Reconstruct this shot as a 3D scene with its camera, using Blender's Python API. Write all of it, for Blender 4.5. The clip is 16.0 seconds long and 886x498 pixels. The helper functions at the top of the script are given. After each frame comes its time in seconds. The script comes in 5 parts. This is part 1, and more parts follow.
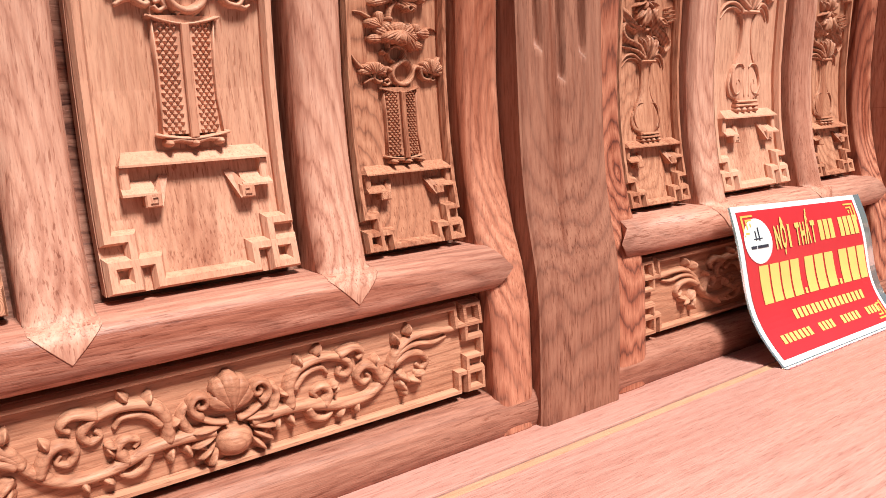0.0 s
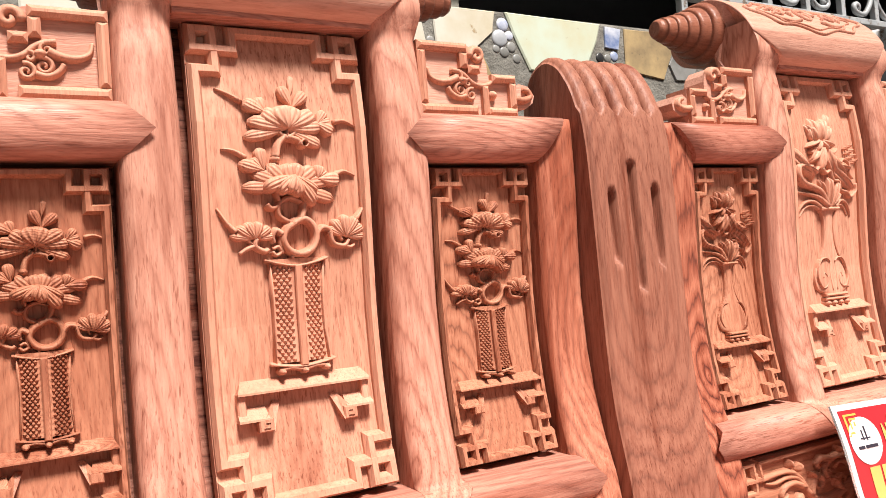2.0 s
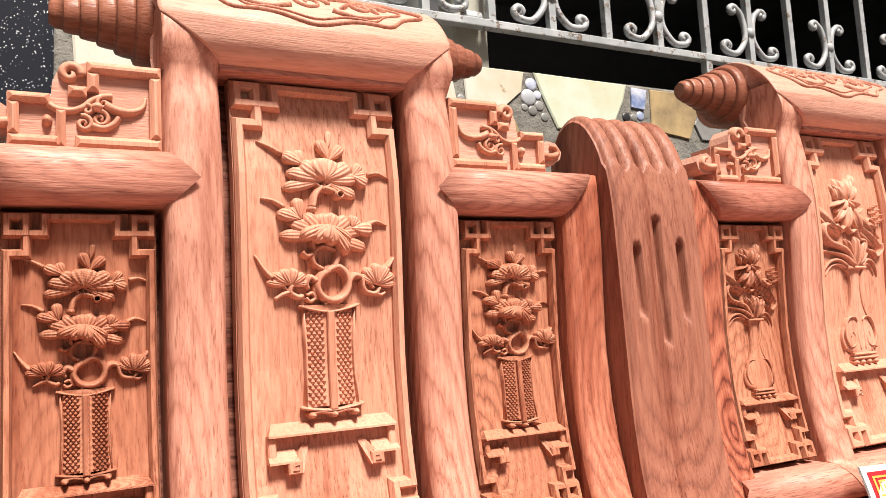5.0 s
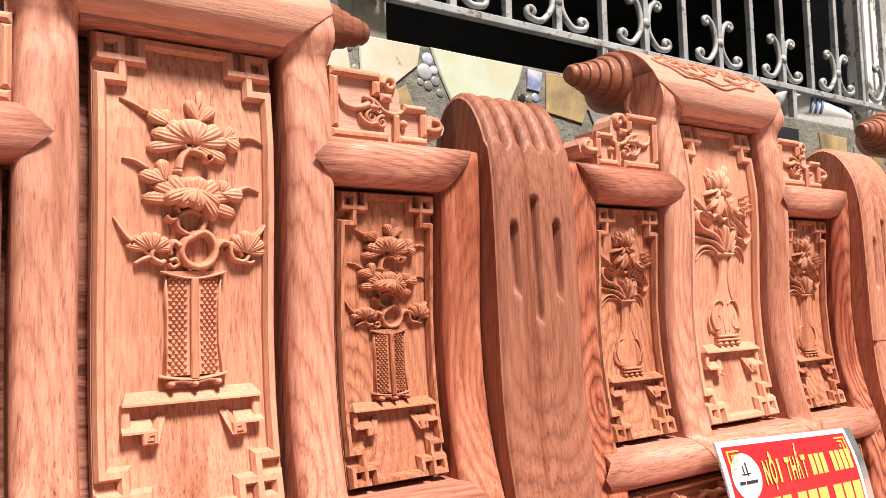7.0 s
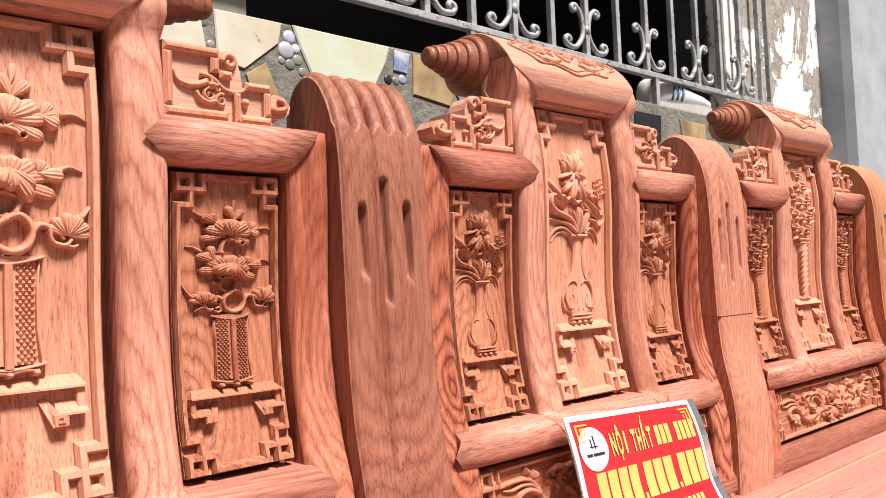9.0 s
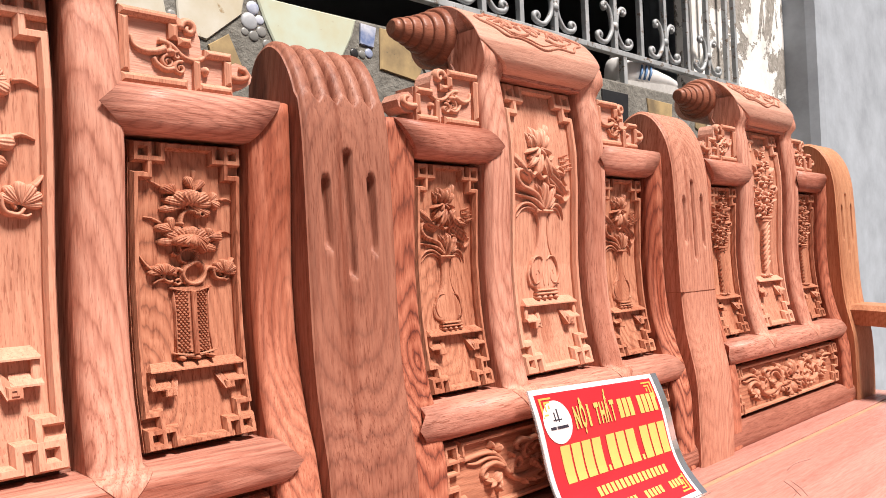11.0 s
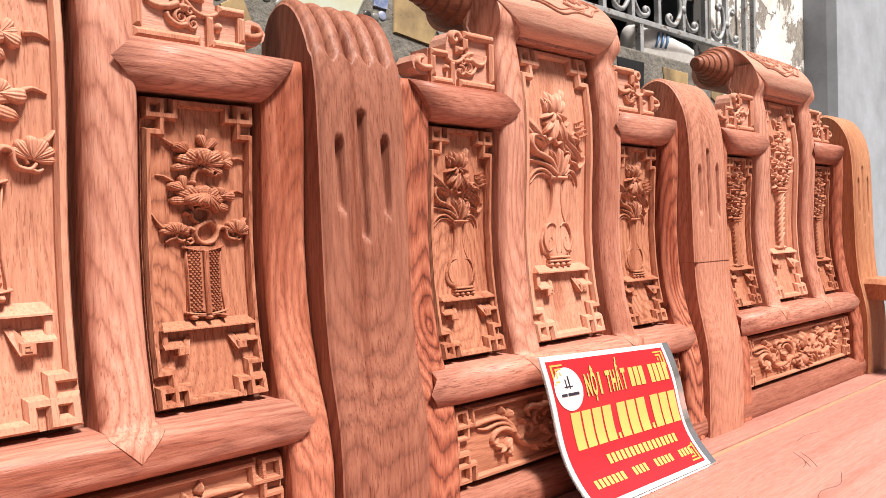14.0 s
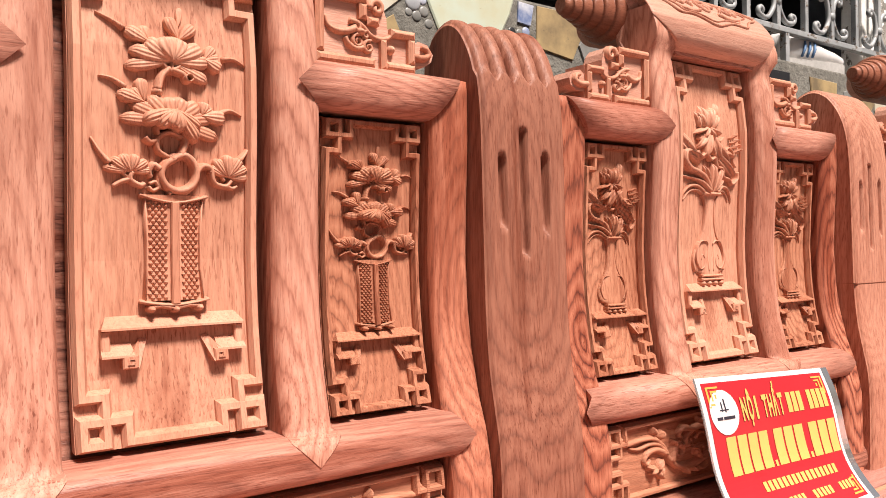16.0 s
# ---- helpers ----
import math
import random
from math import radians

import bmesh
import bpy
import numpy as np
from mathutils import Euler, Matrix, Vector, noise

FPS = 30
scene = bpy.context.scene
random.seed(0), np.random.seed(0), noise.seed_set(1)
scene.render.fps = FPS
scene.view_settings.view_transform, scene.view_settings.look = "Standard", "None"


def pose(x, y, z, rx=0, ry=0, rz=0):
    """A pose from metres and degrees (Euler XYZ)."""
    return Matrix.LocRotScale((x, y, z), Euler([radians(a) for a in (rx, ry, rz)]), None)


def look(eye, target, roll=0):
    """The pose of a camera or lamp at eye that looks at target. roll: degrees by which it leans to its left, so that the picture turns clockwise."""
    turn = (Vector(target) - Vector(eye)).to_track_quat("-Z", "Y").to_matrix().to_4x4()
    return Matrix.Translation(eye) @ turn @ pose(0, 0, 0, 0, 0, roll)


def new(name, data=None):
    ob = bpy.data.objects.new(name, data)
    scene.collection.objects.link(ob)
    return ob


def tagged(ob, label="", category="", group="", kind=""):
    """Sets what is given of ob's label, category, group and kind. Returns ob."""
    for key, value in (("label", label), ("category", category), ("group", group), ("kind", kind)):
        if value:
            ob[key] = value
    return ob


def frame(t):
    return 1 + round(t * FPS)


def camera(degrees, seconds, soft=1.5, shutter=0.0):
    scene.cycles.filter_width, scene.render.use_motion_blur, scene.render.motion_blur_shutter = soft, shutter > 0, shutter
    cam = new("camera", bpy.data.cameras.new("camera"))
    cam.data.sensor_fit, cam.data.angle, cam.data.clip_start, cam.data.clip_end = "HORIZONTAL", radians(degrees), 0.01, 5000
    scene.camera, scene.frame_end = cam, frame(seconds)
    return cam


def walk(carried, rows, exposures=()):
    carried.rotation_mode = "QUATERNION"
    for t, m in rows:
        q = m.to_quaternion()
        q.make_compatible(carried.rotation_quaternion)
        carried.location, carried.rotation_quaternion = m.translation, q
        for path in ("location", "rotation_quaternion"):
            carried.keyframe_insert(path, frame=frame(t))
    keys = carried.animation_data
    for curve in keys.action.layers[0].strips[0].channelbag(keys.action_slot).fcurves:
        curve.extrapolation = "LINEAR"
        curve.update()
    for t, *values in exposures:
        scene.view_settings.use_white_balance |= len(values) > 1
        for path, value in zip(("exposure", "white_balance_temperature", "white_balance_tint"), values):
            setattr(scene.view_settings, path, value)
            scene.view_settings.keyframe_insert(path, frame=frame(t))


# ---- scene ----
cam = camera(59.5, 16.0, soft=0.7)
PATH = [
    (0, (0.2103, -0.5753, 0.7880), (1.3468, 1.0261, 0.4086), -2.41),
    (0.5, (0.2074, -0.5829, 0.8022), (1.2749, 1.0885, 0.5436), -2.87),
    (1, (0.2012, -0.5967, 0.8237), (1.2175, 1.1185, 0.6649), -3.39),
    (1.5, (0.1946, -0.6018, 0.8319), (1.1855, 1.1347, 0.7798), -3.92),
    (2, (0.1935, -0.6123, 0.8364), (1.1683, 1.1329, 0.9008), -4.43),
    (2.5, (0.1917, -0.6275, 0.8383), (1.1492, 1.1212, 0.9971), -4.81),
    (3, (0.1846, -0.6369, 0.8442), (1.1293, 1.1136, 1.0523), -4.56),
    (3.5, (0.1851, -0.6341, 0.8371), (1.1044, 1.1256, 1.0791), -4.11),
    (6, (0.1783, -0.6286, 0.8277), (1.1383, 1.1163, 1.0109), -1.81),
    (6.5, (0.1895, -0.6357, 0.8256), (1.2257, 1.0672, 0.9884), -1.70),
    (7, (0.2131, -0.6419, 0.8252), (1.3324, 1.0096, 0.9664), -1.65),
    (7.5, (0.2370, -0.6541, 0.8292), (1.4311, 0.9455, 0.9534), -1.75),
    (8, (0.2497, -0.6571, 0.8294), (1.5031, 0.8976, 0.9381), -1.94),
    (8.5, (0.2524, -0.6654, 0.8264), (1.5521, 0.8516, 0.9242), -2.22),
    (9, (0.2571, -0.6698, 0.8236), (1.5878, 0.8208, 0.9101), -2.37),
    (9.5, (0.2605, -0.6712, 0.8200), (1.6132, 0.8001, 0.8949), -2.50),
    (12, (0.2674, -0.6698, 0.8131), (1.6624, 0.7634, 0.8209), -2.09),
    (12.5, (0.2695, -0.6702, 0.8124), (1.6648, 0.7627, 0.8083), -2.10),
    (13, (0.2673, -0.6705, 0.8116), (1.6594, 0.7655, 0.7984), -2.05),
    (13.5, (0.2680, -0.6682, 0.8090), (1.6536, 0.7738, 0.7845), -1.89),
    (14, (0.2655, -0.6600, 0.8060), (1.6353, 0.7968, 0.7680), -1.52),
    (14.5, (0.2592, -0.6529, 0.8042), (1.6011, 0.8296, 0.7623), -1.20),
    (15, (0.2487, -0.6486, 0.8058), (1.5407, 0.8777, 0.7706), -0.98),
    (15.5, (0.2358, -0.6405, 0.8065), (1.4591, 0.9416, 0.7879), -0.83),
    (16, (0.2177, -0.6319, 0.8126), (1.3707, 1.0023, 0.8083), -0.64),
]
walk(cam, [(t, look(eye, target, roll)) for t, eye, target, roll in PATH],
     exposures=((0.0, 0.71, 6150, -3), (0.5, 0.75, 6150, -3), (1.0, 0.84, 7700, -7), (1.5, 0.87, 7200, -4), (2.0, 0.93, 6750, 10), (3.5, 1.01, 6700, 11),
                (6.5, 0.93, 7150, 11), (8.5, 0.84, 6800, 12), (12.0, 0.75, 6850, 13), (13.5, 0.75, 6900, 13), (16.0, 0.72, 7100, 14)))

# ---------------------------------------------------------------- light
world = bpy.data.worlds.new("sky")
world.use_nodes = True
scene.world = world
wn = world.node_tree
sky = wn.nodes.new("ShaderNodeTexSky")
sky.sky_type = "NISHITA"
sky.sun_disc = False
sky.sun_elevation, sky.sun_rotation = radians(58), radians(176)
sky.dust_density = 4.0
wn.links.new(sky.outputs[0], wn.nodes["Background"].inputs[0])
wn.nodes["Background"].inputs[1].default_value = 0.020
sun_data = bpy.data.lights.new("sun", "SUN")
sun_data.energy, sun_data.angle, sun_data.color = 4.85, radians(14), (1.0, 0.95, 0.91)
sun = new("sun", sun_data)
sun.matrix_world = look((1.25, -3.9, 6.9), (1.0, 0.0, 0.6))
scene.view_settings.exposure = 0.86
scene.view_settings.use_white_balance = True
scene.view_settings.white_balance_temperature = 7100
scene.view_settings.white_balance_tint = 12

# ---------------------------------------------------------------- units
U = 1.16            # metres in one drawing unit of the bench
BASE = 0.40         # height of the drawing's origin above the ground
PITCH = 0.655       # from post to post
POST0 = 0.026       # centre of the first post
SEAT = 0.042


def catmull(points, steps):
    """A smooth line through the points."""
    pts = [points[0]] + list(points) + [points[-1]]
    out = []
    for i in range(1, len(pts) - 2):
        a, b, c, d = (np.array(p, float) for p in pts[i - 1:i + 3])
        for k in range(steps):
            t = k / steps
            out.append(0.5 * (2 * b + (c - a) * t + (2 * a - 5 * b + 4 * c - d) * t * t + (3 * b - a - 3 * c + d) * t ** 3))
    out.append(np.array(pts[-2], float))
    return out


BACK_Z = (-0.1, 0.06, 0.15, 0.19, 0.22, 0.26, 0.30, 0.35, 0.40, 0.45, 0.50, 0.55, 0.58, 0.62, 0.70)
BACK_Y = (0.004, 0.004, 0.006, 0.014, 0.025, 0.035, 0.0405, 0.043, 0.041, 0.038, 0.038, 0.044, 0.050, 0.062, 0.090)


def prof(z):
    """How far back the face of the bench's back lies at height z."""
    return float(np.interp(z, BACK_Z, BACK_Y))


# ---------------------------------------------------------------- materials
def material(name):
    m = bpy.data.materials.new(name)
    m.use_nodes = True
    return m, m.node_tree.nodes, m.node_tree.links, m.node_tree.nodes["Principled BSDF"]


def ramp(nodes, links, source, stops):
    r = nodes.new("ShaderNodeValToRGB")
    while len(r.color_ramp.elements) < len(stops):
        r.color_ramp.elements.new(0.5)
    for e, (at, colour) in zip(r.color_ramp.elements, stops):
        e.position, e.color = at, (*colour, 1)
    links.new(source, r.inputs[0])
    return r.outputs[0]


def mixed(nodes, links, kind, factor, a, b):
    m = nodes.new("ShaderNodeMix")
    m.data_type, m.blend_type = "RGBA", kind
    if isinstance(factor, float):
        m.inputs[0].default_value = factor
    else:
        links.new(factor, m.inputs[0])
    for socket, value in ((m.inputs[6], a), (m.inputs[7], b)):
        if isinstance(value, tuple):
            socket.default_value = (*value, 1)
        else:
            links.new(value, socket)
    return m.outputs[2]


def placed(nodes, links, scale, vary=True):
    """Object coordinates, stretched, and shifted by chance from piece to piece."""
    tc = nodes.new("ShaderNodeTexCoord")
    mp = nodes.new("ShaderNodeMapping")
    mp.inputs["Scale"].default_value = scale
    if vary:
        info = nodes.new("ShaderNodeObjectInfo")
        mul = nodes.new("ShaderNodeVectorMath")
        mul.operation = "SCALE"
        mul.inputs[0].default_value = (7.0, 11.0, 5.0)
        links.new(info.outputs["Random"], mul.inputs["Scale"])
        links.new(mul.outputs[0], mp.inputs["Location"])
    links.new(tc.outputs["Object"], mp.inputs["Vector"])
    return mp.outputs[0]


def noised(nodes, links, vector, scale, detail=4.0, rough=0.55, distort=0.0):
    n = nodes.new("ShaderNodeTexNoise")
    n.inputs["Scale"].default_value, n.inputs["Detail"].default_value = scale, detail
    n.inputs["Roughness"].default_value, n.inputs["Distortion"].default_value = rough, distort
    links.new(vector, n.inputs["Vector"])
    return n.outputs[0]


def bumped(nodes, links, bsdf, height, strength, distance):
    b = nodes.new("ShaderNodeBump")
    b.inputs["Strength"].default_value, b.inputs["Distance"].default_value = strength, distance
    links.new(height, b.inputs["Height"])
    links.new(b.outputs[0], bsdf.inputs["Normal"])


def wood(name, axis, light, mid, dark, figure=1.0, rough=0.52, ring=0.006, pore=0.75, size=(0.05, 0.05, 0.5), slant=0.12):
    """Oiled rosewood: growth rings about a slanting heart, short dark pores along the grain and slow changes of tone."""
    m, nodes, links, bsdf = material(name)
    turned = lambda f: {"z": (1, 1, f), "x": (f, 1, 1), "y": (1, f, 1)}[axis]
    v = placed(nodes, links, turned(0.05))
    cv = placed(nodes, links, turned(0.16))

    def sums(kind, a, b):
        n = nodes.new("ShaderNodeMath")
        n.operation = kind
        for socket, value in zip(n.inputs, (a, b)):
            if isinstance(value, float):
                socket.default_value = value
            else:
                links.new(value, socket)
        return n.outputs[0]

    box = nodes.new("ShaderNodeTexCoord")
    true = nodes.new("ShaderNodeVectorMath")
    true.operation = "MULTIPLY_ADD"
    links.new(box.outputs["Generated"], true.inputs[0])
    true.inputs[1].default_value, true.inputs[2].default_value = size, tuple(-a / 2 for a in size)
    xyz = nodes.new("ShaderNodeSeparateXYZ")
    links.new(true.outputs[0], xyz.inputs[0])
    across, depth, along = {"z": (0, 1, 2), "x": (2, 1, 0), "y": (0, 2, 1)}[axis]
    chance = nodes.new("ShaderNodeObjectInfo").outputs["Random"]
    wide = size[across]
    warp = sums("MULTIPLY", sums("SUBTRACT", noised(nodes, links, cv, 11.0, 5.0, 0.60), 0.5), 0.060)
    a = sums("ADD", xyz.outputs[across], sums("MULTIPLY", sums("SUBTRACT", chance, 0.5), wide * 0.9))
    d = sums("ADD", sums("ADD", xyz.outputs[depth], sums("MULTIPLY", xyz.outputs[along], slant)), sums("ADD", warp, sums("MULTIPLY", chance, 0.05)))
    dist = sums("POWER", sums("ADD", sums("MULTIPLY", a, a), sums("MULTIPLY", d, d)), 0.5)
    fract = nodes.new("ShaderNodeMath")
    fract.operation = "FRACT"
    links.new(sums("ADD", sums("DIVIDE", dist, ring), sums("MULTIPLY", noised(nodes, links, v, 40.0, 3.0, 0.6), 0.9)), fract.inputs[0])
    half = tuple((a + b) / 2 for a, b in zip(mid, dark))
    band = ramp(nodes, links, fract.outputs[0], [(0.0, half), (0.07, mid), (0.45, light), (0.76, mid), (0.95, dark), (1.0, half)])
    slow = noised(nodes, links, v, 9.0, 5.0, 0.62)
    plain_tone = ramp(nodes, links, slow, [(0.34, mid), (0.62, light)])
    patch = noised(nodes, links, cv, 5.0, 2.0, 0.5)
    where = ramp(nodes, links, patch, [(0.36, (0.10 * figure,) * 3), (0.64, (min(1.0, 0.95 * figure),) * 3)])
    colour = mixed(nodes, links, "MIX", where, plain_tone, band)
    pv = placed(nodes, links, turned(0.085))
    pores = noised(nodes, links, pv, 620.0, 2.0, 0.6)
    streak = ramp(nodes, links, pores, [(0.33, (0.46, 0.30, 0.25)), (0.44, (1, 1, 1))])
    thick = ramp(nodes, links, noised(nodes, links, cv, 13.0, 3.0, 0.6), [(0.34, (0.20, 0.20, 0.20)), (0.62, (pore,) * 3)])
    colour = mixed(nodes, links, "MULTIPLY", thick, colour, streak)
    fibres = noised(nodes, links, pv, 260.0, 4.0, 0.68)
    tone = ramp(nodes, links, fibres, [(0.34, (0.68, 0.56, 0.53)), (0.58, (1.0, 1.0, 1.0))])
    colour = mixed(nodes, links, "MULTIPLY", min(0.9, 0.12 + 0.75 * pore), colour, tone)
    stain = noised(nodes, links, cv, 2.6, 4.0, 0.6)
    colour = mixed(nodes, links, "MULTIPLY", 0.25 + 0.45 * pore, colour, ramp(nodes, links, stain, [(0.28, (0.64, 0.46, 0.40)), (0.52, (1, 1, 1))]))
    heart = noised(nodes, links, v, 17.0, 5.0, 0.62, 0.3)
    colour = mixed(nodes, links, "MULTIPLY", max(0.0, min(0.9, (pore - 0.30) * 1.4)), colour, ramp(nodes, links, heart, [(0.36, (0.55, 0.36, 0.30)), (0.46, (1, 1, 1))]))
    links.new(colour, bsdf.inputs["Base Color"])
    links.new(ramp(nodes, links, fibres, [(0.3, (rough + 0.12,) * 3), (0.7, (rough - 0.06,) * 3)]), bsdf.inputs["Roughness"])
    bsdf.inputs["Specular IOR Level"].default_value = 0.22
    add = nodes.new("ShaderNodeMath")
    add.operation = "ADD"
    links.new(pores, add.inputs[0])
    links.new(fibres, add.inputs[1])
    bumped(nodes, links, bsdf, add.outputs[0], 0.4, 0.0010)
    return m


LIGHT, MID, DARK = (0.65, 0.350, 0.262), (0.54, 0.250, 0.176), (0.32, 0.115, 0.076)
TALL, LONG = (0.05, 0.05, 0.50), (0.60, 0.05, 0.05)
WOOD_Z = wood("rosewood_upright", "z", LIGHT, MID, DARK, 0.70, 0.48, 0.0090, 0.75, TALL, 0.2)
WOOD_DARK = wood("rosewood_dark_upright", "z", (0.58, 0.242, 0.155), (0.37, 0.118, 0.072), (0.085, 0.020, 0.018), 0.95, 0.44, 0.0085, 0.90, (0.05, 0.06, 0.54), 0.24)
WOOD_X = wood("rosewood_level", "x", (0.60, 0.298, 0.222), (0.45, 0.182, 0.130), (0.14, 0.042, 0.034), 0.50, 0.40, 0.0080, 0.90, LONG, 0.10)
# the foot rail's own dark red; behind the panels it paints gap shade
WOOD_FOOT_GAP_SHADE = wood("rosewood_foot_rail", "x", (0.44, 0.200, 0.142), (0.29, 0.112, 0.078), (0.080, 0.026, 0.021), 0.9, 0.42, 0.0050, 0.95, LONG, 0.06)
WOOD_LOW = wood("rosewood_lower_panel", "x", (0.56, 0.275, 0.175), (0.44, 0.190, 0.115), (0.20, 0.072, 0.044), 0.6, 0.48, 0.0070, 0.55, (0.52, 0.02, 0.09), 0.06)
WOOD_CREST_LIT_EAR = wood("rosewood_crest", "x", (0.66, 0.375, 0.288), (0.58, 0.298, 0.218), (0.38, 0.158, 0.108), 0.30, 0.42, 0.0090, 0.45, (0.28, 0.15, 0.11), 0.1)
WOOD_POST = wood("rosewood_post", "z", (0.375, 0.165, 0.110), (0.262, 0.102, 0.068), (0.095, 0.032, 0.024), 0.75, 0.46, 0.0140, 0.90, (0.118, 0.145, 0.62), 0.34)
WOOD_PALE = wood("rosewood_end_post", "z", (0.58, 0.295, 0.170), (0.47, 0.215, 0.115), (0.28, 0.11, 0.06), 0.7, 0.5, 0.0080, 0.6, (0.118, 0.145, 0.62), 0.08)
WOOD_PANEL = wood("rosewood_panel", "z", (0.63, 0.330, 0.228), (0.53, 0.246, 0.158), (0.30, 0.122, 0.074), 0.45, 0.50, 0.0090, 0.75, (0.155, 0.06, 0.42), 0.22)
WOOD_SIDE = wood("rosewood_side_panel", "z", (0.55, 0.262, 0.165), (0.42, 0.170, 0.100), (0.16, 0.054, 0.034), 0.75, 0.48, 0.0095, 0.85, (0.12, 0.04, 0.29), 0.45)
WOOD_PLAIN = wood("rosewood_plain_post", "z", (0.60, 0.305, 0.218), (0.48, 0.212, 0.140), (0.26, 0.094, 0.062), 0.45, 0.48, 0.0080, 0.80, (0.118, 0.145, 0.62), 0.25)
WOOD_CARVED = wood("rosewood_carved", "z", (0.66, 0.345, 0.240), (0.55, 0.250, 0.162), (0.34, 0.130, 0.080), 0.15, 0.48, 0.010, 0.45, (0.15, 0.03, 0.36))
WOOD_TURNED = wood("rosewood_turned", "x", (0.36, 0.150, 0.094), (0.26, 0.096, 0.060), (0.13, 0.042, 0.030), 0.6, 0.34, 0.006, 0.6, (0.08, 0.08, 0.08))
WOOD_SEAT = wood("rosewood_seat", "x", (0.56, 0.29, 0.245), (0.48, 0.225, 0.185), (0.33, 0.13, 0.105), 0.35, 0.36, 0.020, 0.45, (2.4, 0.3, 0.04), 0.05)
SAPWOOD = wood("sapwood", "x", (0.60, 0.36, 0.235), (0.52, 0.28, 0.175), (0.38, 0.18, 0.11), 0.4, 0.45, 0.010, 0.35, (2.4, 0.02, 0.04), 0.03)


def plain(name, colour, rough=0.6, metal=0.0, vary=0.25, scale=30.0, bump=0.2, depth=0.002):
    m, nodes, links, bsdf = material(name)
    v = placed(nodes, links, (1, 1, 1))
    n = noised(nodes, links, v, scale, 5.0, 0.65)
    low = tuple(c * (1 - vary) for c in colour)
    big = noised(nodes, links, v, scale / 9, 3.0, 0.6)
    col = ramp(nodes, links, n, [(0.3, low), (0.7, colour)])
    col = mixed(nodes, links, "MULTIPLY", 0.6, col, ramp(nodes, links, big, [(0.3, (1 - vary,) * 3), (0.7, (1, 1, 1))]))
    links.new(col, bsdf.inputs["Base Color"])
    bsdf.inputs["Roughness"].default_value, bsdf.inputs["Metallic"].default_value = rough, metal
    bumped(nodes, links, bsdf, n, bump, depth)
    return m


# ---------------------------------------------------------------- building
def part(name, verts, faces, mat, parent=None, label="", smooth=(), scale=U):
    """One mesh object from vertices in drawing units."""
    me = bpy.data.meshes.new(name)
    me.from_pydata([tuple(c * scale for c in v) for v in verts], [], faces)
    if smooth is True:
        me.polygons.foreach_set("use_smooth", [True] * len(faces))
    elif len(smooth):
        me.polygons.foreach_set("use_smooth", list(smooth))
    me.materials.append(mat)
    me.update()
    ob = new(name, me)
    ob.parent = parent
    if label:
        tagged(ob, label)
    return ob


def thing(name, label, category, at=(0, 0, 0), group="", kind=""):
    e = new(name)
    e.empty_display_size = 0.1
    e.location = at
    return tagged(e, label, category, group, kind)


def again(ob, parent, at, mirror=False):
    """The same mesh once more, as a part at another place of the thing."""
    o = new(ob.name.split(".")[0], ob.data)
    o.parent, o.location = parent, at
    if "label" in ob.keys():
        o["label"] = ob["label"]
    return o


def block(x0, x1, y0, y1, z0, z1, b=0.0):
    """A bevelled box as vertices and faces."""
    bm = bmesh.new()
    bmesh.ops.create_cube(bm, size=1.0, matrix=Matrix.LocRotScale(((x0 + x1) / 2, (y0 + y1) / 2, (z0 + z1) / 2), None, (x1 - x0, y1 - y0, z1 - z0)))
    if b:
        bmesh.ops.bevel(bm, geom=bm.edges[:], offset=b, segments=2, affect="EDGES", profile=0.6)
    return taken(bm)


def taken(bm):
    bm.verts.index_update()
    v, f = [tuple(p.co) for p in bm.verts], [[q.index for q in g.verts] for g in bm.faces]
    bm.free()
    return v, f


def lathe(profile, n, axis, centre=(0, 0, 0)):
    """Turned round an axis: profile of (along, radius)."""
    verts, faces = [], []
    for a, r in profile:
        for k in range(n):
            c, s = math.cos(2 * math.pi * k / n) * r, math.sin(2 * math.pi * k / n) * r
            p = {"x": (a, c, s), "y": (s, a, c), "z": (c, s, a)}[axis]
            verts.append(tuple(p[i] + centre[i] for i in range(3)))
    for i in range(len(profile) - 1):
        for k in range(n):
            a, b = i * n + k, i * n + (k + 1) % n
            faces.append((a, b, b + n, a + n))
    faces.append(tuple(range(n))[::-1])
    faces.append(tuple(range((len(profile) - 1) * n, len(profile) * n)))
    return verts, faces


def rod(points, radius, n=8, closed=False):
    """A round bar along points in space."""
    pts = [Vector(p) for p in points]
    verts, faces = [], []
    up = Vector((0.13, 0.99, 0.07))
    for i, p in enumerate(pts):
        d = (pts[min(i + 1, len(pts) - 1)] - pts[max(i - 1, 0)]).normalized()
        a = d.cross(up)
        a = a.normalized() if a.length > 0.05 else d.cross(Vector((1, 0, 0))).normalized()
        b = d.cross(a)
        r = radius(i / (len(pts) - 1)) if callable(radius) else radius
        for k in range(n):
            w = 2 * math.pi * k / n
            verts.append(tuple(p + a * math.cos(w) * r + b * math.sin(w) * r))
    for i in range(len(pts) - 1):
        for k in range(n):
            a, b = i * n + k, i * n + (k + 1) % n
            faces.append((a, b, b + n, a + n))
    faces.append(tuple(range(n))[::-1])
    faces.append(tuple(range((len(pts) - 1) * n, len(pts) * n)))
    return verts, faces


